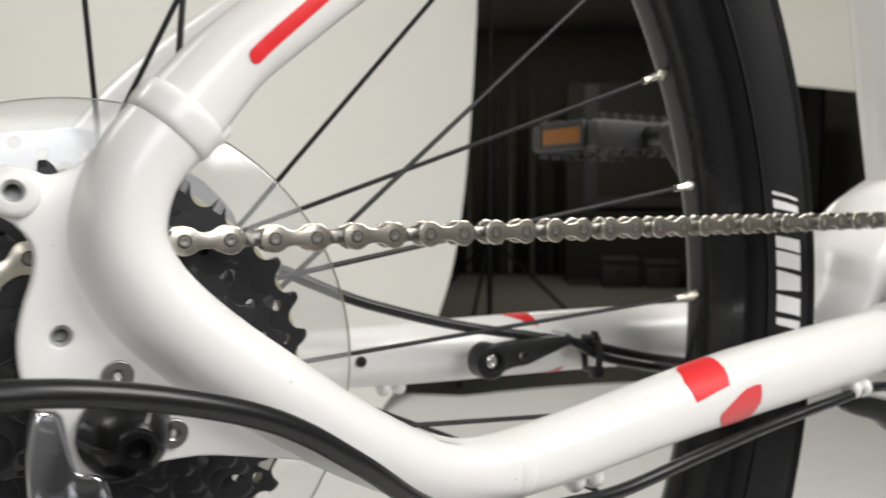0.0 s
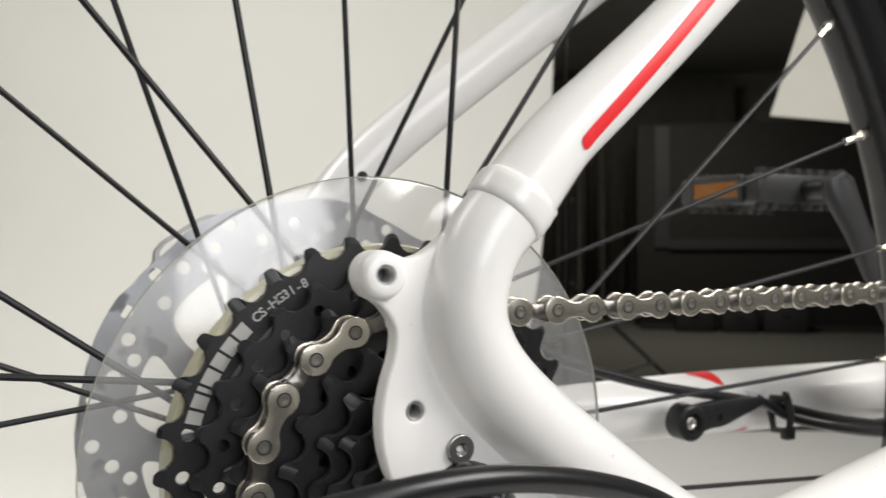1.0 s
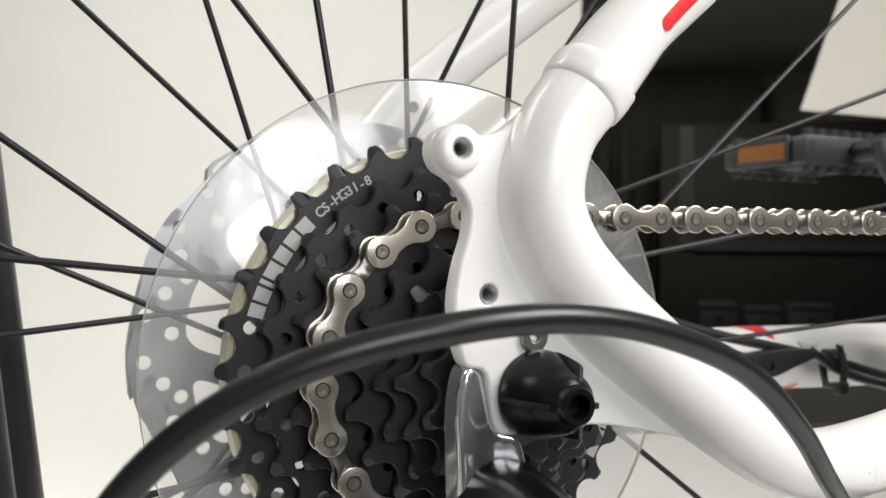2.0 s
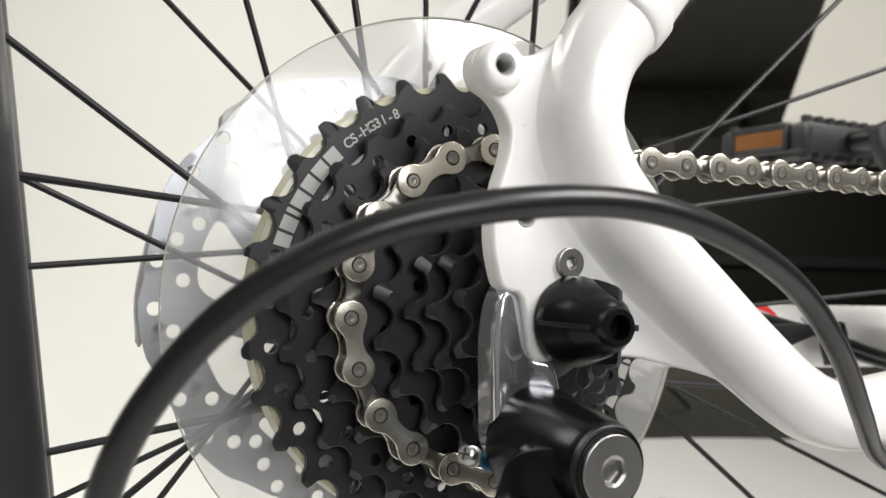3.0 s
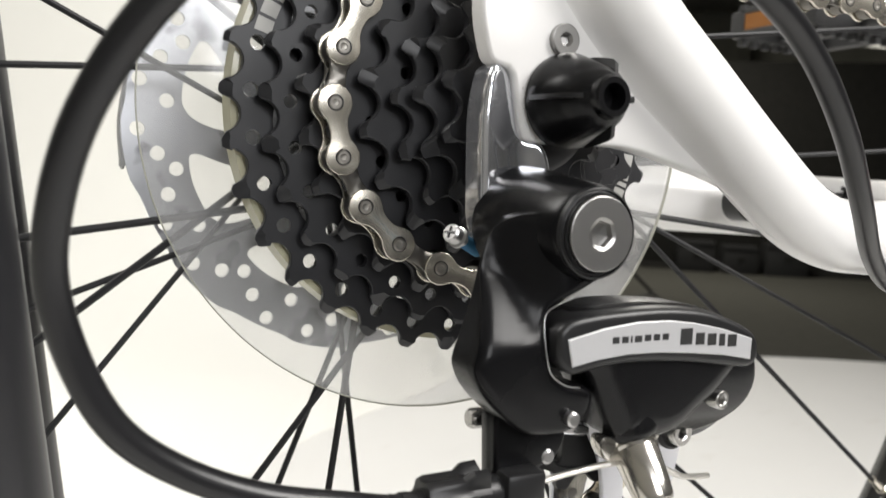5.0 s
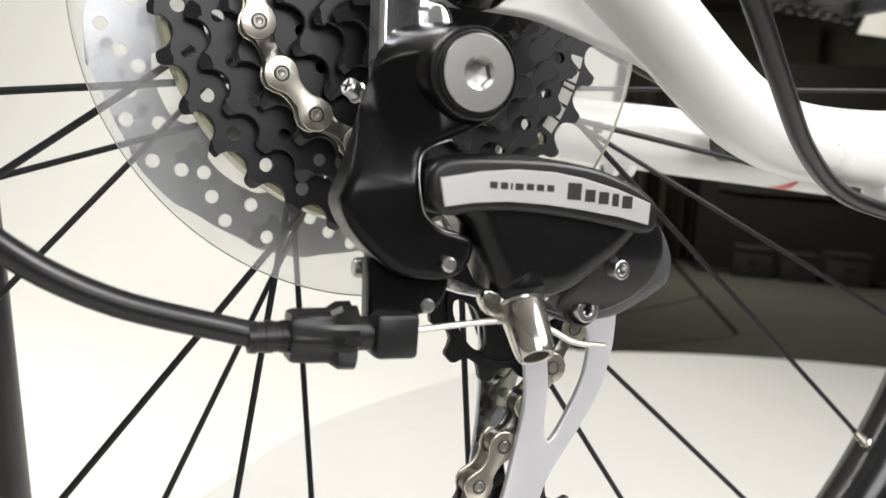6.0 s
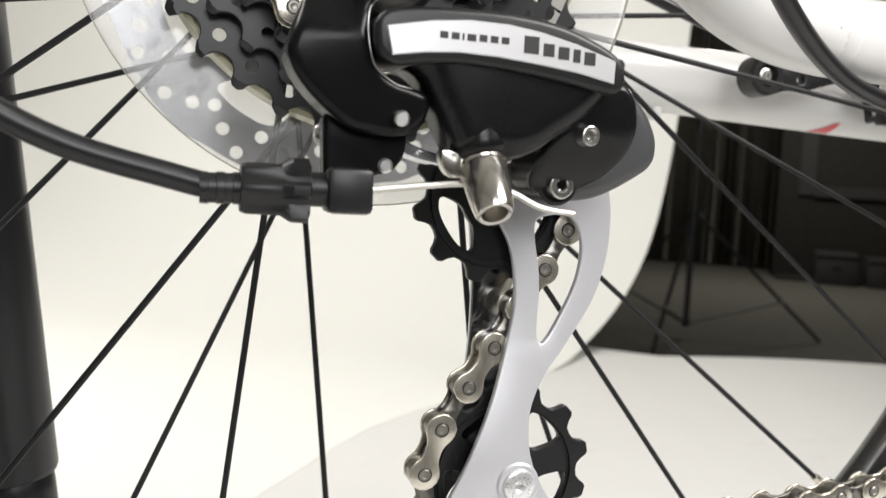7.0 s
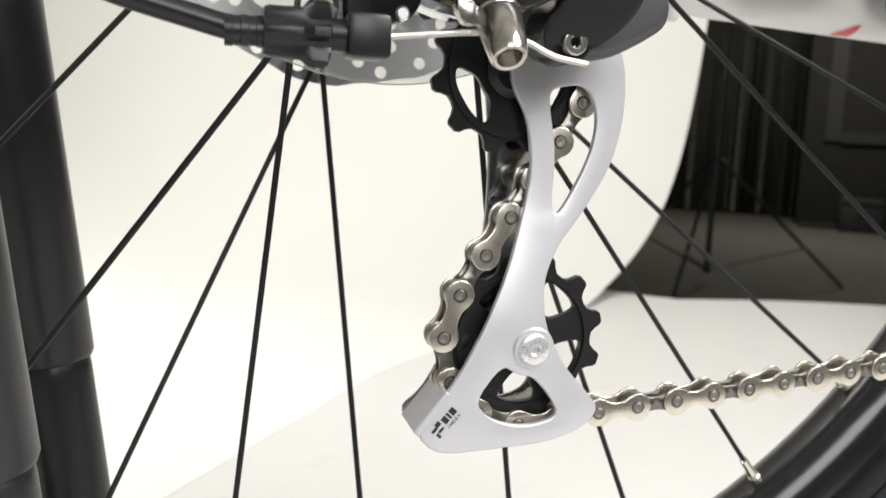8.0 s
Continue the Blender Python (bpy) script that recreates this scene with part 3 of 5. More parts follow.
def decal(name, line, width, offset, mat, parent, lift=0.022, around=0.0, seg=8):
    """A thin sticker laid on the bent stay: along its points, as wide as given, turned round the tube."""
    ps = [Vector(p) for p in line]
    bm = bm_new()
    rows = []
    n = len(ps)
    for i, p in enumerate(ps):
        d = (ps[min(i + 1, n - 1)] - ps[max(i - 1, 0)]).normalized()
        out = Vector((0, -1, 0)) if p.y < 0 else Vector((0, 1, 0))
        out = (out - d * out.dot(d)).normalized()
        up = out.cross(d)
        r = offset[i] if isinstance(offset, list) else offset
        a0, a1 = width[i] if isinstance(width, list) else width
        rows.append([bm.verts.new(at(*(p + (out * math.cos(a) + up * math.sin(a)) * (r + lift)))) for a in [a0 + (a1 - a0) * k / seg for k in range(seg + 1)]])
    for a, b in zip(rows, rows[1:]):
        for k in range(seg):
            bm.faces.new((a[k], a[k + 1], b[k + 1], b[k]))
    return part(name, bm, mat, parent, "", 60)


def stay_slice(x0, x1, pts=STAY, rad=STAY_R, upper=True):
    """The stay's middle line and radius between two x, on its upper (seat stay) or lower (chain stay) run."""
    line, rr = smooth_line(pts), spread(rad)
    sel = [(p, r) for i, (p, r) in enumerate(zip(line, rr)) if (i < 48) == upper and x0 <= p.x <= x1]
    return [p for p, r in sel], [r for p, r in sel]


line, rr = stay_slice(2.65, 14)
line, rr = line[::-1], rr[::-1]
fine = [line[0].lerp(line[1], k / 12) for k in range(12)] + line[1:]
fine_r = [rr[0]] * 12 + rr[1:]
decal("red_stripe", fine, [(a - w, a + w) for a, w in [(min(0.2, -0.27 + 0.085 * (p.x - 2.7)), 0.2 * math.sqrt(max(0.02, 1 - max(0.0, 1 - (p - fine[0]).length / 0.19) ** 2))) for p in fine]], fine_r, RED, frame_tubes)


def finer(line, rr, k=8):
    """The same run in k times as many steps."""
    return [a.lerp(b, i / k) for a, b in zip(line, line[1:]) for i in range(k)] + [line[-1]], [a + (b - a) * i / k for a, b in zip(rr, rr[1:]) for i in range(k)] + [rr[-1]]


def band(x, stops):
    """Angles (low, high) at x, between the given stops."""
    for (x0, l0, h0), (x1, l1, h1) in zip(stops, stops[1:]):
        if x <= x1:
            t = min(1.0, max(0.0, (x - x0) / (x1 - x0)))
            return (l0 + (l1 - l0) * t, h0 + (h1 - h0) * t)
    return stops[-1][1:]


line, rr = finer(*stay_slice(18.6, 23.2, upper=False))
cut = [(p, r) for p, r in zip(line, rr) if 19.75 <= p.x <= 22.5]
decal("red_patch", [p for p, r in cut], [band(p.x, [(19.75, 0.3, 0.5), (19.85, 0.32, 0.95), (20.4, 0.35, 1.6), (21.0, 0.4, 1.85), (21.95, 0.46, 1.85), (22.2, 0.84, 1.8), (22.5, 1.5, 1.75)]) for p, r in cut], [r for p, r in cut], RED, frame_tubes)
line, rr = finer(*stay_slice(20.0, 25.2, upper=False))
cut = [(p, r) for p, r in zip(line, rr) if 21.2 <= p.x <= 23.85]
decal("red_patch", [p for p, r in cut], [band(p.x, [(21.2, -0.34, -0.26), (21.7, -0.8, -0.08), (22.4, -1.3, 0.14), (22.8, -1.3, 0.22), (23.4, -1.1, 0.25), (23.65, -0.75, 0.23), (23.85, 0.0, 0.2)]) for p, r in cut], [r for p, r in cut], RED_WORN, frame_tubes)
line, rr = finer(*stay_slice(18.0, 30.5, FAR_STAY, FAR_R, False))
cut = [(p, r) for p, r in zip(line, rr) if 21.6 <= p.x <= 23.35]
decal("red_patch", [p for p, r in cut], [band(p.x, [(21.6, 4.6, 4.75), (22.3, 4.2, 4.8), (22.9, 3.95, 4.8), (23.35, 3.85, 4.8)]) for p, r in cut], [r for p, r in cut], RED, frame_tubes)
cut = [(p, r) for p, r in zip(line, rr) if 24.1 <= p.x <= 25.3]
decal("red_patch", [p for p, r in cut], [band(p.x, [(24.1, 1.72, 1.78), (24.9, 1.72, 2.3), (25.3, 1.72, 2.34)]) for p, r in cut], [r for p, r in cut], RED_WORN, frame_tubes)


def cable_guide(x, y, z, parent):
    """Two rounded lugs on a low saddle, open below for the cable."""
    bm = bm_new()
    for dx in (-0.42, 0.42):
        lathe(bm, (x + dx - 0.3, y, z), (1, 0, 0.05), [(0, 0), (0.0, 0.2), (0.05, 0.36), (0.14, 0.45), (0.3, 0.48), (0.46, 0.45), (0.55, 0.36), (0.6, 0.2), (0.6, 0)], 20)
    box(bm, (x - 0.5, y - 0.3, z + 0.0), (x + 0.5, y + 0.3, z + 0.6), 0.08)
    part("cable_guide", bm, WHITE, parent, "", 60)


cable_guide(15.2, -6.4, -4.2, frame_tubes)
cable_guide(33.38, -5.2, -3.55, frame_tubes)
cable_guide(14.93, 7.5, -3.72, frame_tubes)
bm = plate(bm_new(), soft([(33.0, -4.0), (35.0, -4.2), (37.0, -4.7), (38.4, -5.5), (38.5, -6.95), (37.3, -6.35), (36.2, -5.65), (34.6, -5.2), (33.2, -4.7)], 1), -4.9, -4.3, (), 0.12, 3)
part("chain_stay_bracket", bm, BLACK_PLASTIC, bicycle, "black plastic bracket under the chain stay")
# swing arm yoke and pivot shell ahead of the wheel
bm = lathe(bm_new(), (46, -3.6, -4.4), (0, 1, 0), [(0, 0), (0, 2.1), (0.3, 2.3), (6.9, 2.3), (7.2, 2.1), (7.2, 0)], 32)
part("bottom_bracket_shell", bm, WHITE, bicycle)
bm = tube(bm_new(), smooth_line([(38.5, 0.6, -2.0), (40.5, 0.6, 0.8), (44.0, 0.6, 3.4), (50.0, 0.6, 6.0)]), [1.6] * 6 + [2.2] * 6 + [2.6] * 7, 28, 3.2)
part("swing_arm_yoke", bm, WHITE, bicycle, "", 60)
bm = tube(bm_new(), smooth_line([(37.0, -4.6, -1.0), (39.5, -3.0, -1.9), (44.0, -2.2, -3.6)]), 1.3, 20)
tube(bm, smooth_line([(36.3, 5.0, -2.4), (39.5, 3.6, -2.4), (44.0, 2.2, -3.6)]), 1.3, 20)
part("stay_yoke", bm, WHITE, bicycle, "", 60)

bm = tube(bm_new(), [(48.4, 0.6, -3.0), (46.7, 0.6, 6.3), (45.3, 0.6, 12.0), (42.8, 0.6, 24.0), (40.4, 0.6, 36.0)], 1.7, 24)
part("seat_tube", bm, WHITE, bicycle, "", 60)
# shallow black discs on the tubes; their colour gives the holes' inner shade
part("stay_hole_disc", lathe(bm_new(), (12.74, 6.2, -2.08), (0, 1, 0), [(0, 0.2), (-0.015, 0.22), (0.0, 0.26), (0.2, 0.27), (0.2, 0.2), (0.015, 0.2), (0.015, 0.0)], 18), BLACK_PLASTIC, frame_tubes, "black disc for the shade inside the far stay's threaded hole")

part("stay_hole_disc", lathe(bm_new(), (2.9, 6.53, 9.12), (0, 1, 0), [(0, 0.16), (-0.015, 0.18), (0.0, 0.22), (0.2, 0.23), (0.2, 0.16), (0.015, 0.16), (0.015, 0.0)], 18), BLACK_PLASTIC, frame_tubes, "small black disc for the shade inside a far seat stay hole")

# rear wheel
NIP_R, PHASE, STEP = 28.0, 1.48, 11.25

bm = lathe(bm_new(), (0, -6.4, 0), (0, 1, 0), [(0, 0), (0, 1.2), (0.4, 1.4), (3.9, 1.55), (4.1, 2.45), (4.4, 2.5), (4.6, 1.8), (5.4, 1.6), (8.8, 1.6), (10.1, 1.9), (10.25, 2.45), (10.55, 2.45), (10.7, 1.9), (11.5, 1.9), (11.6, 2.3), (12.6, 1.3), (13.1, 1.2), (13.1, 0)], 36)
wheel = part("rear_wheel", bm, BLACK_PLASTIC, bicycle, "black rear hub with black spokes, rim and tyre")


def ring(bm, profile, seg=160):
    """Turns a closed (y, radius) profile round the axle."""
    rows = [[bm.verts.new(at(r * math.cos(a), y, r * math.sin(a))) for y, r in profile] for a in [2 * math.pi * k / seg for k in range(seg)]]
    m = len(profile)
    for i in range(seg):
        a, b = rows[i], rows[(i + 1) % seg]
        for k in range(m):
            bm.faces.new((a[k], a[(k + 1) % m], b[(k + 1) % m], b[k]))
    return bm


RIM = [(-1.25, 30.5), (-1.38, 30.3), (-1.38, 29.3), (-1.2, 28.85), (-0.8, 28.4), (-0.35, 28.2), (0.35, 28.2), (0.8, 28.4), (1.2, 28.85), (1.38, 29.3), (1.38, 30.3), (1.25, 30.5), (1.1, 29.8), (-1.1, 29.8)]
part("rim", ring(bm_new(), RIM), RIM_BLACK, wheel, "black anodised rim", 25)
TYRE = [(-1.2, 30.15), (-1.75, 30.4), (-2.25, 31.05), (-2.55, 31.95), (-2.62, 32.85), (-2.5, 33.65), (-2.3, 34.15), (-2.15, 34.3), (-1.6, 34.85), (-0.8, 35.25), (0, 35.35), (0.8, 35.25), (1.6, 34.85), (2.15, 34.3), (2.3, 34.15), (2.5, 33.65), (2.62, 32.85), (2.55, 31.95), (2.25, 31.05), (1.75, 30.4), (1.2, 30.15)]
tyre = part("tyre", ring(bm_new(), TYRE, 200), RUBBER, wheel, "black rubber tyre with white side print", 50)
for r, y in ((30.8, -2.16), (33.95, -2.45), (33.7, -2.52), (33.45, -2.56)):
    part("tyre_ridge", ring(bm_new(), [(y - 0.03, r - 0.05), (y - 0.03, r + 0.05), (y + 0.06, r + 0.05), (y + 0.06, r - 0.05)], 160), RUBBER, tyre, "", 40)

pattern = [("N", -1), ("D", 1), ("N", 1), ("D", -1)]
bm = bm_new()
tube(bm, [(0, 0, -HUB * 100), (0, 0, -HUB * 100 + 1)], 0.1, 8)
unit_spoke = finish(bm, "spoke", SPOKE_BLACK)
bm = bm_new()
lathe(bm, (0, 0, -HUB * 100), (0, 0, 1), [(0, 0.11), (0.02, 0.17), (0.55, 0.17), (0.62, 0.2), (0.95, 0.2), (1.0, 0.24), (1.35, 0.24)], 8)
unit_nipple = finish(bm, "nipple", NICKEL)
for k in range(32):
    side, g = pattern[k % 4]
    th = radians(PHASE + STEP * k)
    a = th + g * radians(62.0)
    r, y = (2.05, -1.97) if side == "D" else (2.02, 3.97)
    p, q = at(r * math.cos(a), y, r * math.sin(a)), at(NIP_R * math.cos(th), (-0.15 if side == "D" else 0.15), NIP_R * math.sin(th))
    d = q - p
    turn = d.to_track_quat("Z", "Y").to_matrix().to_4x4()
    place("spoke", unit_spoke, Matrix.Translation(p) @ turn @ Matrix.Diagonal((1, 1, d.length * 100, 1)), wheel)
    place("nipple", unit_nipple, Matrix.Translation(q - d.normalized() * 0.0105) @ turn, wheel, "silver spoke nipple")

# white print on the tyre, kept as plain slanted bars
bm = bm_new()
WALL_LINE = sorted((r, y) for y, r in TYRE[:7])


def wall_y(r):
    """The tyre wall's near face at a radius."""
    for (r0, y0), (r1, y1) in zip(WALL_LINE, WALL_LINE[1:]):
        if r <= r1:
            return y0 + (y1 - y0) * (r - r0) / (r1 - r0)
    return WALL_LINE[-1][1]


def tyre_bar(bm, inner, outer, r0=31.2, r1=32.62, n=5):
    """A slanted bar between two radii; from and to angles at each."""
    rows = []
    for k in range(n + 1):
        t = k / n
        r = r0 + (r1 - r0) * t
        ends = [i + (o - i) * t for i, o in zip(inner, outer)]
        rows.append([bm.verts.new(at(r * math.cos(radians(a)), wall_y(r) - 0.03, r * math.sin(radians(a)))) for a in ends])
    for a, b in zip(rows, rows[1:]):
        bm.faces.new((a[0], a[1], b[1], b[0]))


for inner, outer in (((10.9, 10.6), (9.75, 9.5)), ((10.15, 9.35), (9.05, 8.45)), ((9.0, 8.15), (7.8, 7.0)), ((6.85, 5.8), (6.1, 4.95)), ((5.55, 4.1), (4.75, 3.4)), ((3.75, 1.95), (2.9, 1.6)), ((1.55, 0.0), (0.9, -0.6)), ((-0.55, -1.2), (-1.05, -1.85))):
    tyre_bar(bm, inner, outer)
part("side_print", bm, PRINT_WHITE, tyre, "white print bars on the tyre wall")

# clear spoke guard behind the cassette
bm = ring(bm_new(), [(-2.14, 2.6), (-2.14, 8.25), (-2.09, 8.34), (-2.03, 8.34), (-2.0, 8.25), (-2.0, 2.6)], 120)
guard = part("spoke_guard", bm, CLEAR, bicycle, "clear plastic spoke guard disc")
guard.visible_shadow = False
bm = ring(bm_new(), [(-2.62, 6.06), (-2.66, 6.12), (-2.64, 6.26), (-2.14, 6.34), (-2.14, 6.06)], 120)
part("guard_ridge", bm, EDGE, guard, "yellowed raised ring of the guard")
bm = ring(bm_new(), [(-2.125, 8.325), (-2.125, 8.355), (-2.01, 8.355), (-2.01, 8.325)], 160)
part("guard_edge", bm, DULL_EDGE, guard)

# brake rotor on the far side
def rotor_loops():
    outer, n = [], 180
    for k in range(n):
        a = 2 * math.pi * k / n
        outer.append(((8.02 + 0.08 * math.tanh(3 * math.sin(10 * a))) * math.cos(a), (8.02 + 0.08 * math.tanh(3 * math.sin(10 * a))) * math.sin(a)))
    holes = []
    for k in range(10):
        a0 = radians(190.8 + 36 * k)
        for r, da in ((7.08, 0.0), (7.12, 11.0), (7.6, 17.5), (6.62, 5.0), (7.6, -6.5), (6.7, 22.0)):
            a = a0 + radians(da)
            holes.append(circle(r * math.cos(a), r * math.sin(a), 0.24, 12))
        # long windows between the arms
        w = []
        for r, da in ((6.15, -2), (6.3, 8), (6.3, 20), (5.9, 25), (5.0, 29), (3.9, 29), (3.2, 22), (4.0, 15), (5.0, 6)):
            a = a0 + radians(da + 2)
            w.append((r * math.cos(a), r * math.sin(a)))
        holes.append(soft(w, 2))
    holes.append(circle(0, 0, 2.2, 32))
    return outer, holes


o, h = rotor_loops()
part("brake_rotor", plate(bm_new(), o, 4.91, 5.09, h, 0.0), ROTOR_STEEL, bicycle, "drilled steel disc brake rotor on the far side", 30)

# cassette
TEETH = [32, 28, 24, 21, 18, 15, 13, 11]
COG_Y = [-2.83 - 0.48 * i for i in range(8)]
RIVET0 = 181.77  # angle of a chain rivet on the 21-tooth sprocket


def cog_loop(n, phase, wear=0.0, short=0.0):
    """Teeth round a pitch circle: round valleys for the rollers and short blunt teeth, some cut down to shift the chain."""
    R = 0.635 / math.sin(math.pi / n)
    rng = random.Random(n)
    out = []
    for k in range(n):
        a = phase + 2 * math.pi * k / n  # middle of a tooth
        half = math.pi / n
        lean, cut = rng.uniform(-0.04, 0.04) * wear, (rng.random() < 0.2) * 0.05 * wear + short
        rv = 0.44
        for q in (0, 20, 40, 60, 78):  # valley before the tooth
            out.append((a - half + rv * math.sin(radians(q)) / R, R + 0.03 - rv * math.cos(radians(q))))
        # blunt tip, leaning against the pull
        out += [(a + (-0.15 + lean) / R, R + 0.05 - cut), (a + (-0.06 + lean) / R, R + 0.125 - cut), (a + (0.11 + lean) / R, R + 0.135 - cut), (a + (0.165 + lean) / R, R + 0.105 - cut)]
        for q in (84, 60, 40, 20):
            out.append((a + half - rv * math.sin(radians(q)) / R, R + 0.03 - rv * math.cos(radians(q))))
    return [(r * math.cos(a), r * math.sin(a)) for a, r in out]


def toothed_plate(loop, y0, y1, holes, pitch):
    """A sprocket: flat faces, its tooth tips chamfered towards the viewer, holes right through."""
    bm = bm_new()
    outer = loop if signed(loop) > 0 else loop[::-1]
    inner, drop = [], []
    rng = random.Random(len(outer))
    cuts = [(rng.choice((0.12, 0.15, 0.2, 0.3, 0.38)), rng.choice((-0.09, 0.0, 0.0, 0.09))) for _ in range(len(outer) // 13 + 1)]
    for i, (p, q) in enumerate(zip(outer, inset(outer, 0.025))):
        r = math.hypot(*p)
        tip = min(1.0, max(0.0, (r - pitch + 0.14) / 0.16))
        cut, lean = cuts[i // 13]
        k = 1 - cut * tip / r
        x, z = p[0] * k - p[1] / r * lean * tip, p[1] * k + p[0] / r * lean * tip
        inner.append((q[0] * (1 - tip) + x * tip, q[1] * (1 - tip) + z * tip))
        drop.append(0.02 + min(0.12, 0.05 + 0.25 * cut) * tip)
    front = [bm.verts.new(at(x, y0, z)) for x, z in inner]
    edge = [bm.verts.new(at(x, y0 + d, z)) for (x, z), d in zip(outer, drop)]
    back = [bm.verts.new(at(x, y1, z)) for x, z in outer]
    for a, b in ((front, edge), (edge, back)):
        for k in range(len(a)):
            j = (k + 1) % len(a)
            bm.faces.new((a[k], a[j], b[j], b[k]))
    rims = [[front], [back]]
    for h in holes:
        h = h if signed(h) < 0 else h[::-1]
        f, g = [bm.verts.new(at(x, y0, z)) for x, z in h], [bm.verts.new(at(x, y1, z)) for x, z in h]
        for k in range(len(f)):
            j = (k + 1) % len(f)
            bm.faces.new((f[k], f[j], g[j], g[k]))
        rims[0].append(f)
        rims[1].append(g)
    for rim, sign in zip(rims, (-1, 1)):
        edges = [bm.edges.get((lp[k], lp[(k + 1) % len(lp)])) for lp in rim for k in range(len(lp))]
        bmesh.ops.triangle_fill(bm, use_beauty=True, use_dissolve=False, edges=edges, normal=(0, sign, 0))
    return bm


bm = lathe(bm_new(), (0, -6.55, 0), (0, 1, 0), [(0.1, 0.8), (0.0, 0.85), (0.0, 1.45), (0.08, 1.6), (0.3, 1.65), (0.3, 1.5), (3.9, 1.5), (3.9, 0.8)], 36)
cassette = part("cassette", bm, BLACK_STEEL, bicycle, "black eight-speed cassette")
for i, n in enumerate(TEETH):
    R = 0.635 / math.sin(math.pi / n)
    phase = 1.9329 if i == 0 else radians(RIVET0 + 180 / 21) if n == 21 else 0.4 * i + 0.7
    holes = [circle(0, 0, 1.5, 30)]
    if i == 0:
        holes += [circle(5.83 * math.cos(a), 5.83 * math.sin(a), 0.19, 10) for a in [radians(200.9 + 11.25 * k) for k in range(-3, 17)]]
        for k in range(6):
            a0 = 0.35 + k * math.pi / 3
            holes.append(soft([(r * math.cos(a0 + b), r * math.sin(a0 + b)) for r, b in ((2.3, -0.2), (5.15, -0.43), (5.4, -0.2), (5.4, 0.2), (5.15, 0.43), (2.3, 0.2))], 2))
    elif i == 1:
        holes += [circle(4.98 * math.cos(a), 4.98 * math.sin(a), 0.17, 10) for a in [radians(193.8 + 12.86 * k) for k in range(28)]]
        for k in range(6):
            a0 = 0.35 + k * math.pi / 3
            holes.append(soft([(r * math.cos(a0 + b), r * math.sin(a0 + b)) for r, b in ((2.2, -0.2), (4.2, -0.40), (4.45, -0.2), (4.45, 0.2), (4.2, 0.40), (2.2, 0.2))], 2))
    else:
        m = n if i < 4 else max(5, n // 2)
        rh = R - 0.95
        if rh > 1.9:
            holes += [circle(rh * math.cos(a), rh * math.sin(a), 0.15, 8) for a in [0.2 * i + 2 * math.pi * k / m for k in range(m)]]

    part("sprocket", toothed_plate(cog_loop(n, phase, 1.0, 0.07 if i == 1 else 0.0), COG_Y[i] - 0.1, COG_Y[i] + 0.1, holes, R), BLACK_STEEL, cassette, "", 20)
    if i:
        part("spacer", lathe(bm_new(), (0, COG_Y[i] + 0.1, 0), (0, 1, 0), [(0, 1.5), (0, 1.9), (0.28, 1.9), (0.28, 1.5)], 30), BLACK_STEEL, cassette)

# print on the largest sprocket
face_y = COG_Y[0] - 0.112


def on_arc(r, a, y=face_y):
    return at(r * math.cos(radians(a)), y, r * math.sin(radians(a)))


# brand drawn as plain bars, seven blocks round the arc
for a0, a1 in ((164.4, 161.0), (160.2, 156.6), (155.8, 154.6), (153.8, 149.6), (148.8, 145.0), (144.2, 140.2), (139.4, 135.4)):
    bm = bm_new()
    bm.faces.new([bm.verts.new(on_arc(r, a)) for r, a in ((5.58, a0), (6.0, a0), (6.0, a1), (5.58, a1))])
    part("print_bar", bm, PRINT_GREY, cassette, "grey printed bar on the largest sprocket")


for a0, a1 in ((-8.0, -11.4), (-12.2, -15.8), (-16.6, -17.8), (-18.6, -22.8), (-23.6, -27.4), (-28.2, -32.2)):
    bm = bm_new()
    bm.faces.new([bm.verts.new(on_arc(r, a)) for r, a in ((5.60, a0), (6.0, a0), (6.0, a1), (5.60, a1))])
    part("print_bar", bm, PRINT_GREY, cassette, "grey printed bar on the largest sprocket")


def letters(name, text, mat, parent, size, spot, label=""):
    """Text laid letter by letter: spot(i) gives each letter's pose."""
    for i, ch in enumerate(text):
        if ch == " ":
            continue
        cu = bpy.data.curves.new(name, "FONT")
        cu.body, cu.size, cu.align_x, cu.align_y = ch, size, "CENTER", "BOTTOM_BASELINE"
        cu.offset = size * 0.02
        tmp = bpy.data.objects.new(name, cu)
        scene.collection.objects.link(tmp)
        me = bpy.data.meshes.new_from_object(tmp.evaluated_get(bpy.context.evaluated_depsgraph_get()))
        bpy.data.objects.remove(tmp)
        bpy.data.curves.remove(cu)
        me.materials.append(mat)
        place("letter", me, spot(i), parent, label)


def sprocket_spot(i):
    a = 131.8 - i * 2.0
    p = on_arc(5.67, a, face_y - 0.002)
    return Matrix.Translation(p) @ Matrix.Rotation(radians(90 - a), 4, "Y") @ Matrix.Rotation(radians(90), 4, "X")


letters("sprocket_text", "CS-HG31-8", PRINT_GREY, cassette, 0.0037, sprocket_spot, "small grey printed character")

# chain
GUIDE, TENSION = (3.0, -7.95), (3.68, -15.5)
P_R = 0.635 / math.sin(math.pi / 11)
T_R = 0.635 / math.sin(math.pi / 12)


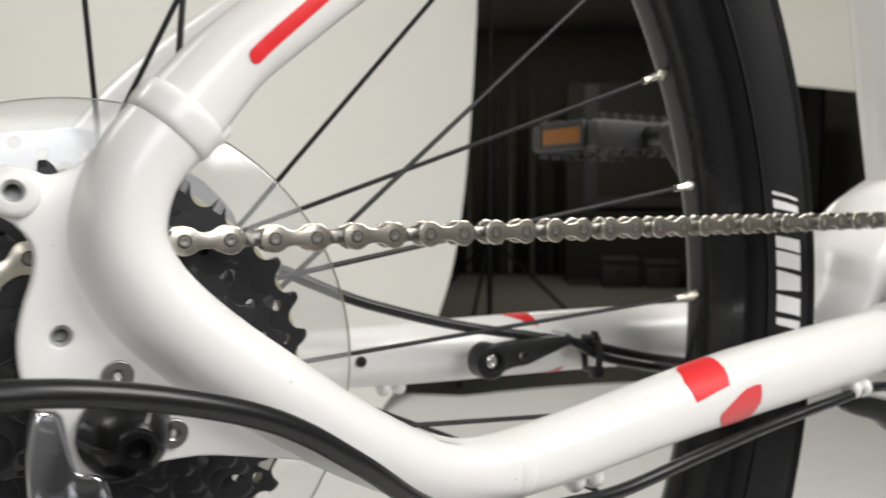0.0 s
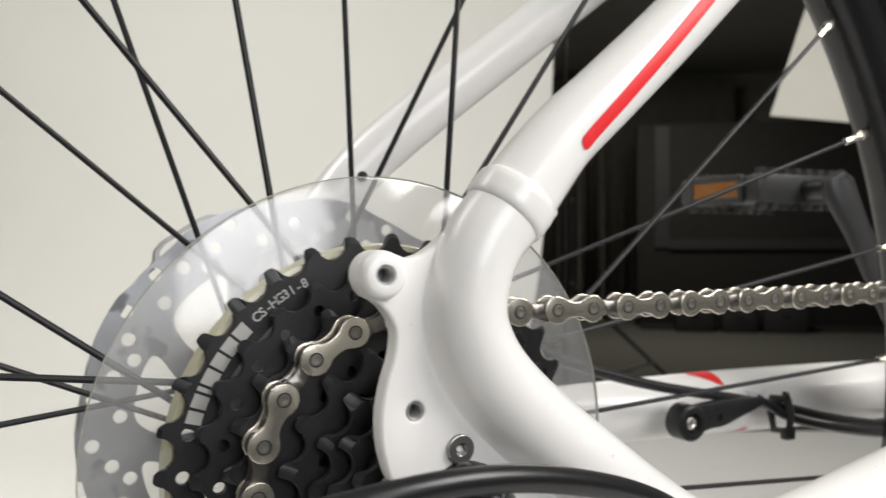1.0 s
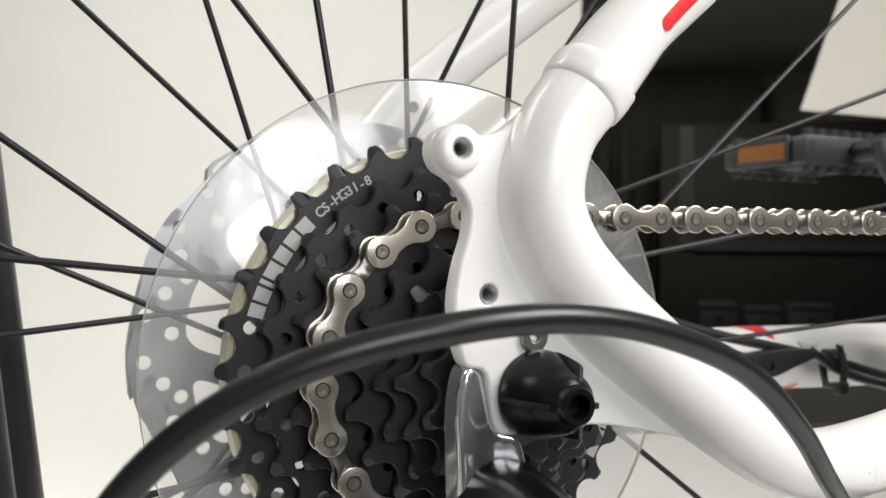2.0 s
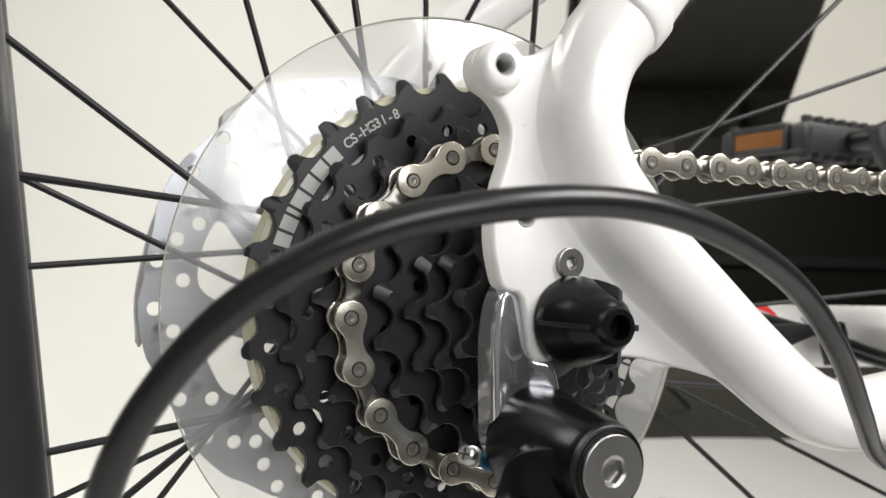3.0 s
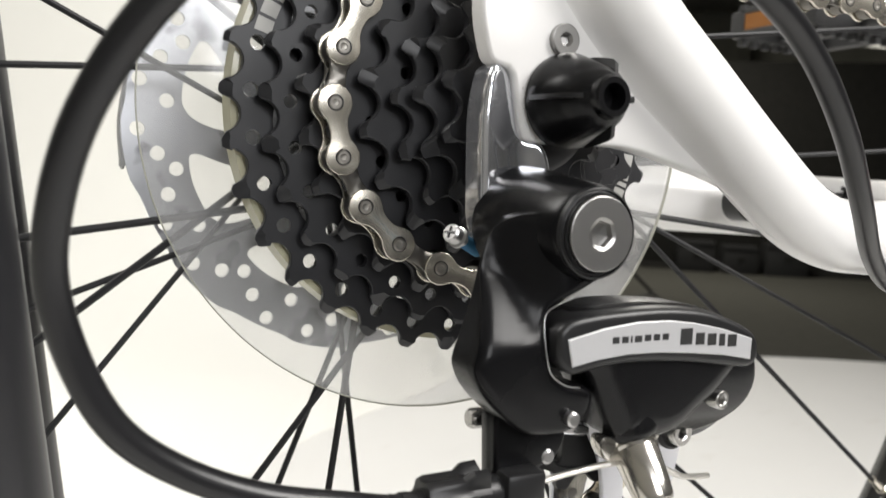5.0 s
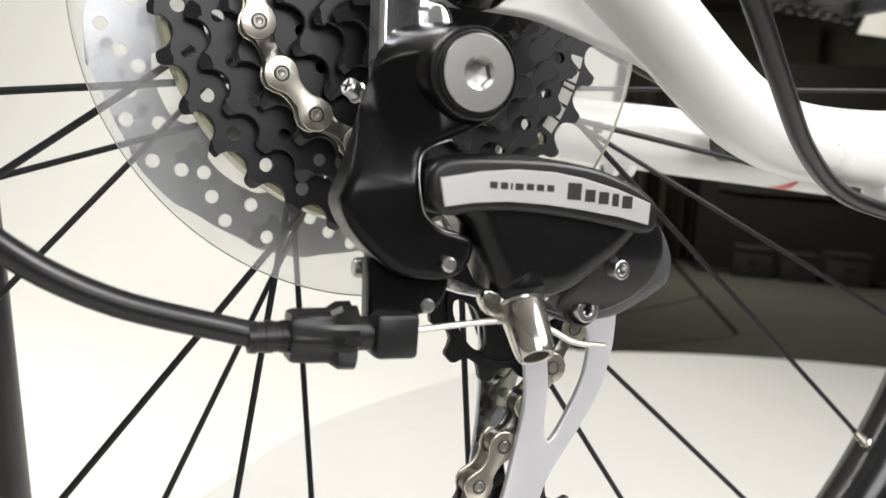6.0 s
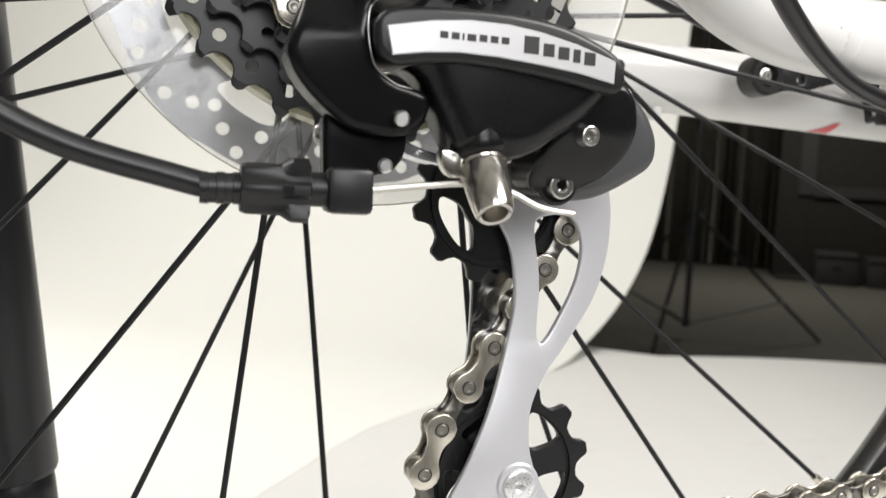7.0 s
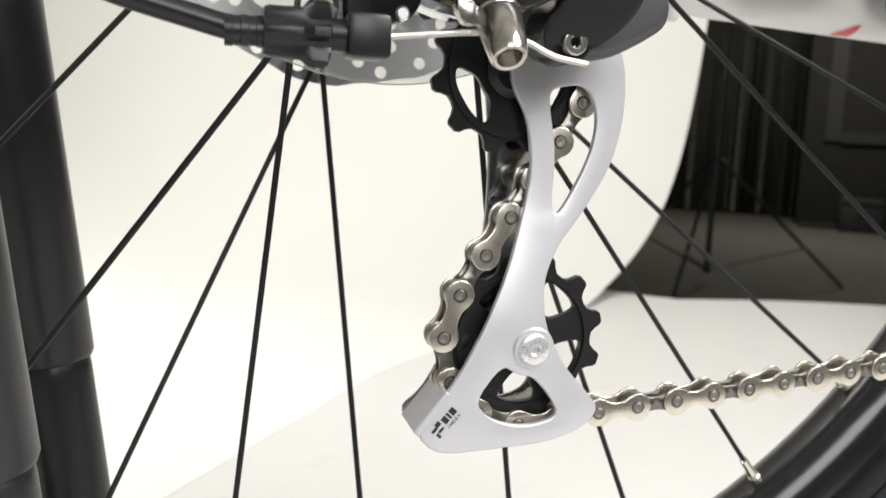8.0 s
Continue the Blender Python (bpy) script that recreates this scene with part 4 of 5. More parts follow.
def belt():
    """The chain's middle line: over the sprocket, in front of the guide pulley, behind the tension pulley, and forward."""
    wheels = [((46.0, -4.4), 8.95, 1), ((0.0, 0.0), 4.262, 1), (GUIDE, P_R, -1), (TENSION, T_R, 1), ((46.0, -4.9), 8.95, 1)]
    marks = []
    for (c1, r1, s1), (c2, r2, s2) in zip(wheels, wheels[1:]):
        dx, dz = c2[0] - c1[0], c2[1] - c1[1]
        dist, base = math.hypot(dx, dz), math.atan2(dz, dx)
        # normal to the run, to the right of travel for a wheel turned to the left
        off = math.acos(max(-1, min(1, (r1 * s1 - r2 * s2) / dist)))
        a = base - off
        nx, nz = math.cos(a), math.sin(a)
        marks.append(((c1[0] + r1 * s1 * nx, c1[1] + r1 * s1 * nz), (c2[0] + r2 * s2 * nx, c2[1] + r2 * s2 * nz)))
    pts = [marks[0][0]]
    for i in range(1, 4):
        c, r, s = wheels[i]
        p, q = marks[i - 1][1], marks[i][0]
        a0, a1 = math.atan2(p[1] - c[1], p[0] - c[0]), math.atan2(q[1] - c[1], q[0] - c[0])
        while (a1 - a0) * s < 0:
            a1 += 2 * math.pi * s
        n = max(4, int(abs(a1 - a0) / 0.02))
        pts += [(c[0] + r * math.cos(a0 + (a1 - a0) * k / n), c[1] + r * math.sin(a0 + (a1 - a0) * k / n)) for k in range(n + 1)]
    pts.append(marks[3][1])
    fine = []
    for p, q in zip(pts, pts[1:]):
        d = math.hypot(q[0] - p[0], q[1] - p[1])
        n = max(1, int(d / 0.02))
        fine += [(p[0] + (q[0] - p[0]) * k / n, p[1] + (q[1] - p[1]) * k / n) for k in range(n)]
    return fine


def chain_y(x, z):
    if z > 2:
        return -4.29 - 0.4 * min(1, max(0, x) / 8) - 0.012 * max(0, x - 8)
    t = min(1, max(0, (-z - 3.5) / 4.5))
    q = min(1, max(0, (-z - 9.0) / 5.0))
    return -4.29 - 0.5 * t - 0.3 * q - (0.15 * min(1, (x - 5) / 4) if x > 5 and z < -14 else 0)


def rivets():
    path = belt()
    want = (4.262 * math.cos(radians(RIVET0)), 4.262 * math.sin(radians(RIVET0)))
    start = min(range(len(path)), key=lambda i: (path[i][0] - want[0]) ** 2 + (path[i][1] - want[1]) ** 2)

    def stepped(seq):
        out, last = [], seq[0]
        for p in seq[1:]:
            if math.hypot(p[0] - last[0], p[1] - last[1]) >= 1.27:
                last = p
                out.append(p)
        return out

    before = stepped(path[start::-1])
    after = stepped(path[start:])
    return before[::-1], [path[start]] + after


def link_loop(r, waist):
    """A figure of eight between two rivets 1.27 apart."""
    out = []
    for k in range(11):
        a = radians(58) + radians(244) * k / 10
        out.append((r * math.cos(a), r * math.sin(a)))
    out += [(0.38, -waist - 0.04), (0.5, -waist - 0.01), (0.635, -waist), (0.77, -waist - 0.01), (0.89, -waist - 0.04)]
    for k in range(11):
        a = radians(-122) + radians(244) * k / 10
        out.append((1.27 + r * math.cos(a), r * math.sin(a)))
    out += [(0.89, waist + 0.04), (0.77, waist + 0.01), (0.635, waist), (0.5, waist + 0.01), (0.38, waist + 0.04)]
    return out


def local(bm):
    """Moves a piece built round the axle to the world's origin, so that it can be placed by a pose."""
    bmesh.ops.translate(bm, verts=bm.verts, vec=(0, 0, -HUB))
    return bm


bm = bm_new()
for s in (-1, 1):
    y0, y1 = sorted((s * 0.34, s * 0.25))
    plate(bm, link_loop(0.43, 0.225), y0, y1, (), 0.028, 3)
outer_me = finish(local(bm), "outer_link", NICKEL, 45)
bm = bm_new()
for x in (0, 1.27):
    lathe(bm, (x, -0.375, 0), (0, 1, 0), [(0.03, 0.0), (0.02, 0.07), (0.0, 0.09), (0.0, 0.14), (0.03, 0.17), (0.72, 0.17), (0.75, 0.0)], 18)
pin_me = finish(local(bm), "pin", PIN_STEEL, 30)
# dark rings laid on the plates, their colour standing in for groove shade
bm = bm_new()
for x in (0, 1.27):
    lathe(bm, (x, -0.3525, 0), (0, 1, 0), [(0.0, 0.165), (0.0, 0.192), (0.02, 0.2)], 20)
ring_me = finish(local(bm), "shade_ring", GREY_PAINT, 30)
bm = bm_new()
for s in (-1, 1):
    y0, y1 = sorted((s * 0.245, s * 0.145))
    plate(bm, link_loop(0.36, 0.2), y0, y1, (), 0.02, 1)
for x in (0, 1.27):
    lathe(bm, (x, -0.14, 0), (0, 1, 0), [(0, 0.2), (0, 0.385), (0.28, 0.385), (0.28, 0.2)], 14)
inner_me = finish(local(bm), "inner_link", NICKEL_DARK, 45)
before, after = rivets()
# r5 starts an outer link
nodes = before + after
zero = len(before)
chain = None
for i, (p, q) in enumerate(zip(nodes, nodes[1:])):
    a = Vector((p[0], chain_y(*p), p[1]))
    b = Vector((q[0], chain_y(*q), q[1]))
    d = (b - a).normalized()
    yv = Vector((0, 1, 0))
    yv = (yv - d * yv.dot(d)).normalized()
    zv = d.cross(yv)
    m = Matrix((d, yv, zv)).transposed().to_4x4()
    m.translation = at(*a)
    is_outer = (i - zero) % 2 == 0
    me = outer_me if is_outer else inner_me
    if chain is None:
        chain = place("chain", me, m, bicycle, "nickel-plated bicycle chain")
        root_inverse = m.inverted()
        continue
    ob = place("outer_link" if is_outer else "inner_link", me, root_inverse @ m, chain, "" if is_outer else "dark grey inner link")
    if is_outer:
        pin = place("pin", pin_me, root_inverse @ m, chain)
        place("shade_ring", ring_me, Matrix(), pin, "thin dark ring painted for the shade round the rivet")

# rear derailleur
bm = lathe(bm_new(), (-0.84, -7.35, -2.72), (0, -1, 0), [(0, 0), (0, 1.2), (0.3, 1.28), (1.2, 1.18), (2.0, 1.06), (2.6, 0.96), (2.75, 0.90), (2.85, 0.84), (2.78, 0.78), (2.78, 0.0)], 40)


def shaped(loop, y0, y1, bevel, depth, rounds=4):
    """A thick rounded piece whose front is pushed in by depth(x, z), with a mesh fine enough to carry that."""
    piece = plate(bm_new(), loop, y0, y1, (), bevel, 6, False)
    for _ in range(rounds):
        long = [e for e in piece.edges if e.calc_length() > 0.0028]
        if long:
            bmesh.ops.subdivide_edges(piece, edges=long, cuts=1)
            bmesh.ops.triangulate(piece, faces=[f for f in piece.faces if len(f.verts) > 4])
    for v in piece.verts:
        x, y, z = v.co.x * 100, v.co.y * 100, (v.co.z - HUB) * 100
        v.co.y += max(0.0, (y1 - y) / (y1 - y0)) * depth(x, z) / 100
    return piece


def arm_depth(x, z):
    """The arm's front stands out most along a slanting fold and falls back above and below it."""
    h = (z + 4.45) - (x + 1.72) * 0.44
    g = min(1.0, max(0.0, (-1.45 - x - 0.22 * (z + 3.0)) / 1.1))
    f = min(1.0, max(0.0, (z + 4.9) / 1.4))
    return 0.05 * math.log(1 + math.exp(2.7 * h)) + 0.05 * math.log(1 + math.exp(-2.5 * h - 1.0)) + 0.8 * g * g * (3 - 2 * g) * f


def joined(bm, other):
    """Adds the other piece to bm."""
    me = bpy.data.meshes.new("piece")
    other.to_mesh(me)
    other.free()
    bm.from_mesh(me)
    bpy.data.meshes.remove(me)
    return bm


ARM = [(-3.18, -5.0), (-3.02, -4.55), (-2.85, -4.0), (-2.7, -3.3), (-2.5, -2.75), (-2.2, -2.45), (-1.6, -2.3), (-0.9, -2.3), (-0.2, -2.4), (0.0, -2.4), (0.05, -3.0), (-0.3, -3.55), (-0.9, -3.85), (-1.35, -4.05), (-1.6, -4.25), (-1.7, -4.6),
       (-1.66, -5.1), (-1.52, -5.45), (-1.15, -5.7), (-0.75, -5.78), (-0.45, -5.88), (-0.38, -6.1), (-0.45, -6.4), (-0.65, -6.65), (-1.05, -6.78), (-1.5, -6.75), (-2.0, -6.68), (-2.5, -6.32), (-2.88, -5.97), (-3.12, -5.65), (-3.26, -5.3)]
joined(bm, shaped(soft(ARM, 1), -10.05, -8.95, 0.22, arm_depth))
derailleur = part("rear_derailleur", bm, ARM_BLACK, bicycle, "glossy black rear derailleur with silver cage", 35)
# bright bead along the inner edge: worn paint plus its specular rim
rubbed = smooth_line([(x, -10.0 + arm_depth(x, z), z) for x, z in ((-1.12, -3.98), (-1.42, -4.1), (-1.66, -4.3), (-1.73, -4.62), (-1.69, -5.12), (-1.54, -5.48), (-1.16, -5.74), (-0.78, -5.82))], 5)
part("rubbed_lit_edge", tube(bm_new(), rubbed, [0.014 * math.sin(math.pi * k / (len(rubbed) - 1)) ** 0.5 + 0.004 for k in range(len(rubbed))], 8), BOLT_STEEL, derailleur, "bare metal line for rubbed-off paint and the edge's highlight", 60)
bm = bolt_head(bm_new(), (-0.84, -10.33, -2.72), (0, -1, 0), 0.73, 0.27, 0.19, 0.3, 0.02, 36)
part("mounting_bolt", bm, FACED, derailleur, "silver hex-socket mounting bolt", 18)
part("bolt_ring", lathe(bm_new(), (-0.84, -10.2, -2.72), (0, 1, 0), [(0.08, 0.71), (0.0, 0.74), (-0.05, 0.755), (-0.05, 0.775), (0.02, 0.80), (0.03, 0.83), (0.0, 0.85), (0.02, 0.88), (0.1, 0.9), (0.25, 0.9)], 48), BLACK_PLASTIC, derailleur)
# bracket that carries the barrel adjuster
bm = plate(bm_new(), soft([(-2.45, -6.1), (-0.95, -6.05), (-0.72, -6.5), (-0.74, -7.1), (-1.0, -7.45), (-1.45, -7.55), (-1.5, -8.1), (-2.35, -8.1), (-2.4, -7.2)], 2), -9.38, -8.75, (), 0.10, 3)
part("adjuster_bracket", bm, ARM_BLACK, derailleur)
# outer link of the parallelogram
BODY = [(-1.45, -5.1), (-1.35, -4.5), (-0.9, -4.25), (0.4, -4.12), (2.3, -4.25), (3.5, -4.7), (3.72, -5.1), (3.6, -5.5), (3.2, -5.95), (2.8, -6.3), (2.35, -6.6), (1.95, -6.9), (1.4, -7.1), (0.2, -7.04), (0.0, -6.67), (-0.38, -5.97), (-0.62, -5.55), (-1.15, -5.35)]
bm = plate(bm_new(), soft(BODY, 2), -10.1, -8.3, (), 0.55, 7)
part("outer_arm", bm, BLACK_GLOSS, derailleur, "", 40)
bm = plate(bm_new(), soft([(-1.68, -4.62), (-1.4, -4.36), (-0.56, -4.26), (0.93, -4.2), (2.1, -4.3), (3.1, -4.62), (3.62, -4.92), (3.7, -5.4), (3.45, -5.64), (2.6, -5.5), (1.66, -5.38), (0.8, -5.31), (0.0, -5.29), (-0.7, -5.35), (-1.3, -5.47), (-1.62, -5.2)], 2), -10.25, -9.2, (), 0.14, 4)
part("outer_cap", bm, BLACK_PLASTIC, derailleur, "", 35)
bm = tube(bm_new(), smooth_line([(0.62, -9.1, -5.2), (0.68, -9.25, -5.8), (0.74, -9.42, -6.5), (0.80, -9.55, -6.95), (0.82, -9.58, -7.06)], 4), spread([0.95, 0.85, 0.68, 0.62, 0.5], 4), 28)
part("clamp_boss", bm, BLACK_GLOSS, derailleur, "", 50)
LABEL_EDGE = [(-1.46, -4.73), (-0.6, -4.55), (0.2, -4.46), (1.0, -4.46), (1.7, -4.54), (2.5, -4.7), (3.38, -4.95), (3.37, -5.41), (2.6, -5.27), (1.66, -5.17), (0.8, -5.11), (0.0, -5.1), (-0.7, -5.16), (-1.33, -5.27)]
bm = plate(bm_new(), LABEL_EDGE, -10.29, -10.2, (), 0.02, 1)
label_plate = part("label", bm, LABEL, derailleur, "silver label with dark print bars")
for x0, x1, z0, z1 in ((-0.42, -0.26, -4.86, -4.73), (-0.19, -0.03, -4.86, -4.73), (0.03, 0.07, -4.86, -4.73), (0.13, 0.31, -4.86, -4.73), (0.38, 0.54, -4.85, -4.72), (0.61, 0.77, -4.85, -4.72), (0.84, 1.0, -4.85, -4.72),
                       (1.32, 1.64, -4.98, -4.64), (1.74, 1.98, -5.0, -4.75), (2.07, 2.31, -5.03, -4.78), (2.40, 2.56, -5.06, -4.80), (2.65, 2.90, -5.09, -4.83)):
    part("print_bar", plate(bm_new(), [(x0, z0), (x1, z0), (x1, z1), (x0, z1)], -10.298, -10.288), PRINT_BLACK, label_plate)
# end knuckle with its two pivots
bm = plate(bm_new(), soft([(2.9, -5.0), (3.7, -4.75), (4.65, -5.0), (5.4, -5.55), (5.8, -6.3), (5.75, -6.95), (5.05, -7.4), (4.3, -7.78), (3.6, -7.9), (2.9, -7.85), (2.5, -7.3), (2.6, -5.9)], 2), -8.38, -6.3, (), 0.35, 5)
part("end_knuckle", bm, KNUCKLE_GREY, derailleur, "dark grey end knuckle", 35)
LINK = [(2.35, -7.6), (2.25, -7.1), (2.5, -6.5), (2.9, -5.95), (3.3, -5.4), (4.0, -5.2), (4.35, -5.5), (4.5, -6.1), (4.4, -6.8), (4.1, -7.35), (3.55, -7.72), (2.9, -7.85)]
bm = shaped(soft(LINK, 2), -9.62, -7.6, 0.2, lambda x, z: 0.43 * math.log(1 + math.exp(3.0 * (-6.75 - z))))
part("pivot_link", bm, BLACK_GLOSS, derailleur, "", 35)
part("pivot_hub", lathe(bm_new(), (3.11, -8.5, -7.5), (0.05, 1, 0.05), [(0, 0), (0, 0.42), (0.08, 0.5), (1.2, 0.55)], 24), BLACK_GLOSS, derailleur)
bm = plate(bm_new(), soft([(-0.98, -6.55), (-0.3, -6.9), (0.4, -7.05), (0.4, -7.28), (-0.4, -7.15), (-1.05, -6.85)], 1), -8.7, -8.1, (), 0.04, 1)
part("inner_arm", bm, POLISHED, derailleur, "bare metal inner arm")
part("pivot_bolt", bolt_head(bm_new(), (3.22, -9.74, -6.45), (0.1, -1, 0), 0.22, 0.12, 0.25, 0.3, 0.03, 24), ZINC, derailleur, "shiny pivot bolt", 18)
part("pivot_bolt", bolt_head(bm_new(), (3.11, -8.72, -7.53), (0.05, -1, -0.05), 0.31, 0.14, 0.25, 0.3, 0.04, 24), ZINC, derailleur, "shiny pivot bolt", 18)
for c in ((-1.0, -10.0, -6.41), (-1.16, -9.42, -7.33)):
    part("rivet", lathe(bm_new(), c, (0, 1, 0), [(0, 0), (0, 0.11), (0.04, 0.155), (0.4, 0.155)], 16), BOLT_STEEL, derailleur, "bare rivet head")
# clamp bolt and cable
bm = lathe(bm_new(), (0.82, -9.585, -7.18), (0.03, -0.62, -0.76), [(0, 0.46), (0.02, 0.50), (0.10, 0.52), (0.16, 0.49), (0.2, 0.50), (0.95, 0.44), (1.22, 0.40), (1.30, 0.36), (1.31, 0.33), (1.29, 0.27), (0.9, 0.25), (0.9, 0.0)], 32)
part("cable_clamp_bolt", bm, CHROME, derailleur, "chromed cable clamp bolt", 25)
bm = plate(bm_new(), soft([(-0.1, -6.9), (0.3, -7.0), (0.9, -6.92), (1.35, -6.9), (1.48, -7.1), (1.2, -7.22), (0.6, -7.25), (0.4, -7.5), (0.1, -7.5), (-0.12, -7.2)], 2), -9.75, -9.35, (), 0.06, 2)
part("clamp_washer", bm, CHROME, derailleur)
bm = tube(bm_new(), smooth_line([(-1.45, -9.4, -7.83), (-0.6, -9.42, -7.72), (0.3, -9.5, -7.62), (0.9, -9.6, -7.62), (1.5, -9.7, -7.75), (2.1, -9.8, -8.02), (2.9, -9.75, -8.12)]), 0.07, 8)
part("inner_cable", bm, WIRE, derailleur, "bare steel inner cable")
bm = lathe(bm_new(), (-4.72, -9.4, -7.93), (1, 0, 0.02), [(0, 0.24), (0.0, 0.30), (0.15, 0.31), (0.16, 0.29), (0.3, 0.29), (0.31, 0.31), (0.45, 0.31), (0.46, 0.29), (0.6, 0.29), (0.61, 0.31), (0.75, 0.31)], 20)
part("ferrule", bm, BLACK_PLASTIC, derailleur)
# ribbed barrel adjuster
bm = bm_new()
rows = []
for h, r, rib in ((0.0, 0.30, 0), (0.0, 0.46, 0.03), (0.1, 0.50, 0.03), (0.75, 0.50, 0.04), (0.95, 0.55, 0.12), (1.25, 0.56, 0.12), (1.3, 0.5, 0.06), (1.3, 0.3, 0)):
    rows.append([bm.verts.new(at(-3.98 + h, -9.4 + (r + rib * math.tanh(4 * math.cos(6 * a))) * math.cos(a), -7.9 + (r + rib * math.tanh(4 * math.cos(6 * a))) * math.sin(a))) for a in [2 * math.pi * k / 48 for k in range(48)]])
for a, b in zip(rows, rows[1:]):
    for k in range(48):
        bm.faces.new((a[k], a[(k + 1) % 48], b[(k + 1) % 48], b[k]))
part("barrel_adjuster", bm, BLACK_PLASTIC, derailleur, "ribbed black barrel adjuster", 30)
bm = lathe(bm_new(), (-2.72, -9.4, -7.87), (1, 0, 0), [(0, 0.34), (0.4, 0.34), (0.4, 0.0)], 20)
box(bm, (-2.36, -9.85, -8.32), (-1.46, -8.95, -7.42), 0.12)
part("cable_stop", bm, BLACK_PLASTIC, derailleur)
# screws
d = Vector((-0.75, -0.35, 0.35)).normalized()
s0 = Vector((-2.34, -7.21, -3.01))
part("limit_screw", lathe(bm_new(), s0 + d * 0.12, -d, [(-0.12, 0.0), (-0.12, 0.17), (-0.07, 0.21), (0.10, 0.21), (0.12, 0.17), (0.16, 0.17), (0.18, 0.24), (0.24, 0.24), (0.25, 0.12), (0.5, 0.12)], 18), BOLT_STEEL, derailleur, "zinc screw with slotted head")
side = d.cross(Vector((0, 0, 1))).normalized()
# dark bars across the head in place of the shade in a cut cross
for v in (side, d.cross(side)):
    part("slot_shade", tube(bm_new(), [s0 + d * 0.235 - v * 0.13, s0 + d * 0.235 + v * 0.13], 0.034, 6), GREY_PAINT, derailleur)
part("screw_thread", lathe(bm_new(), s0 - d * 0.30, -d, [(0, 0.13)] + [(0.04 + 0.04 * k, 0.16 - 0.025 * (k % 2)) for k in range(16)] + [(0.7, 0.0)], 14), BLUE, derailleur, "screw thread with blue locking paint")
bm = lathe(bm_new(), (-2.45, -8.3, -6.72), (1, 0, 0), [(0, 0), (0, 0.17), (0.08, 0.22), (0.3, 0.22), (0.3, 0.12), (0.9, 0.12)], 16)
part("limit_screw", bm, ZINC, derailleur, "small zinc adjusting screw")

# cage and pulleys
CAGE = [(2.5, -7.4), (3.6, -7.2), (5.0, -6.9), (5.72, -7.3), (5.9, -8.2), (5.88, -9.27), (5.58, -10.51), (4.82, -11.77), (4.13, -12.71), (3.82, -13.65), (3.95, -14.9), (4.61, -16.07), (5.5, -17.0), (5.72, -17.3), (5.55, -17.7), (4.9, -18.1), (3.8, -18.3), (2.71, -18.35), (0.98, -18.43), (0.3, -17.75),
        (1.32, -16.57), (2.2, -14.87), (2.76, -13.33), (3.08, -11.79), (3.28, -10.58), (3.08, -9.25), (2.56, -8.4)]
SLOT = [(3.64, -8.63), (3.84, -8.41), (4.57, -8.28), (4.92, -8.56), (5.11, -9.23), (4.96, -10.22), (4.15, -11.81), (3.89, -11.63), (3.95, -10.1)]
WINDOW = [(2.74, -15.95), (1.98, -17.0), (2.5, -17.51), (3.52, -17.77), (4.62, -17.48), (3.75, -16.35), (3.2, -16.25)]


def cage_warp(x, y, z):
    """Leans the outer cage plate: its upper end stands closer to the chain."""
    f = min(1.0, max(0.0, (z + 15.0) / 4.0))
    k = 0.22 + 0.40 * f * f * (3 - 2 * f)
    g = (y + k + 26.04) / (y + 26.04)
    return (-5.02 + (x + 5.02) * g, y + k, -9.8 + (z + 9.8) * g)


bm = plate(bm_new(), soft(CAGE, 2), -6.1, -5.9, [soft(SLOT, 2), soft(WINDOW, 2)], 0.06, 3, warp=cage_warp)
cage = part("cage_plate", bm, ALLOY, derailleur, "satin silver outer cage plate", 40)
bm = plate(bm_new(), soft([(1.0, -17.2), (0.3, -17.75), (0.98, -18.43), (3.2, -18.3), (4.8, -17.6), (4.8, -15.9), (4.2, -14.4), (3.6, -12.5), (3.9, -10.5), (4.6, -8.5), (4.2, -7.0), (2.4, -7.0), (2.55, -8.4), (2.75, -10.2), (2.74, -12.3), (2.45, -14.5), (1.5, -16.3)], 2), -4.15, -3.95, [soft([(2.9, -15.75), (2.2, -16.6), (2.6, -17.35), (3.6, -17.55), (4.35, -17.2), (4.45, -16.3), (3.9, -15.7)], 2)], 0.04, 1)
part("cage_plate", bm, MIRROR_STEEL, derailleur, "polished inner cage plate")
bm = plate(bm_new(), [(0.32, -17.75), (0.46, -17.9), (1.30, -16.75), (1.18, -16.66)], -6.0, -4.5, (), 0.03, 1)
part("cage_bridge", bm, ALLOY, derailleur)
part("pulley_bolt", bolt_head(bm_new(), (3.72, -6.04, -15.57), (0, -1, 0), 0.46, 0.15, 0.12, 0.5, 0.10, 24), ALLOY_BRIGHT, derailleur, "shiny pulley bolt")
part("pulley_boss", lathe(bm_new(), (3.72, -5.94, -15.57), (0, 1, 0), [(0, 0.44), (0.0, 0.56), (0.04, 0.61), (0.3, 0.61)], 28), ALLOY, derailleur)


# print on the cage: a word, and its mark drawn as plain bars
slope = math.atan2(0.72, 0.62)


def cage_point(s, t, y=-5.885):
    """s along the slanted print, t across it, from its lower end."""
    return at(1.09 + s * math.cos(slope) - t * math.sin(slope), y, -18.04 + s * math.sin(slope) + t * math.cos(slope))


def cage_spot(i):
    return Matrix.Translation(cage_point(0.42 + 0.105 * i, -0.02)) @ Matrix.Rotation(-slope, 4, "Y") @ Matrix.Rotation(radians(90), 4, "X")


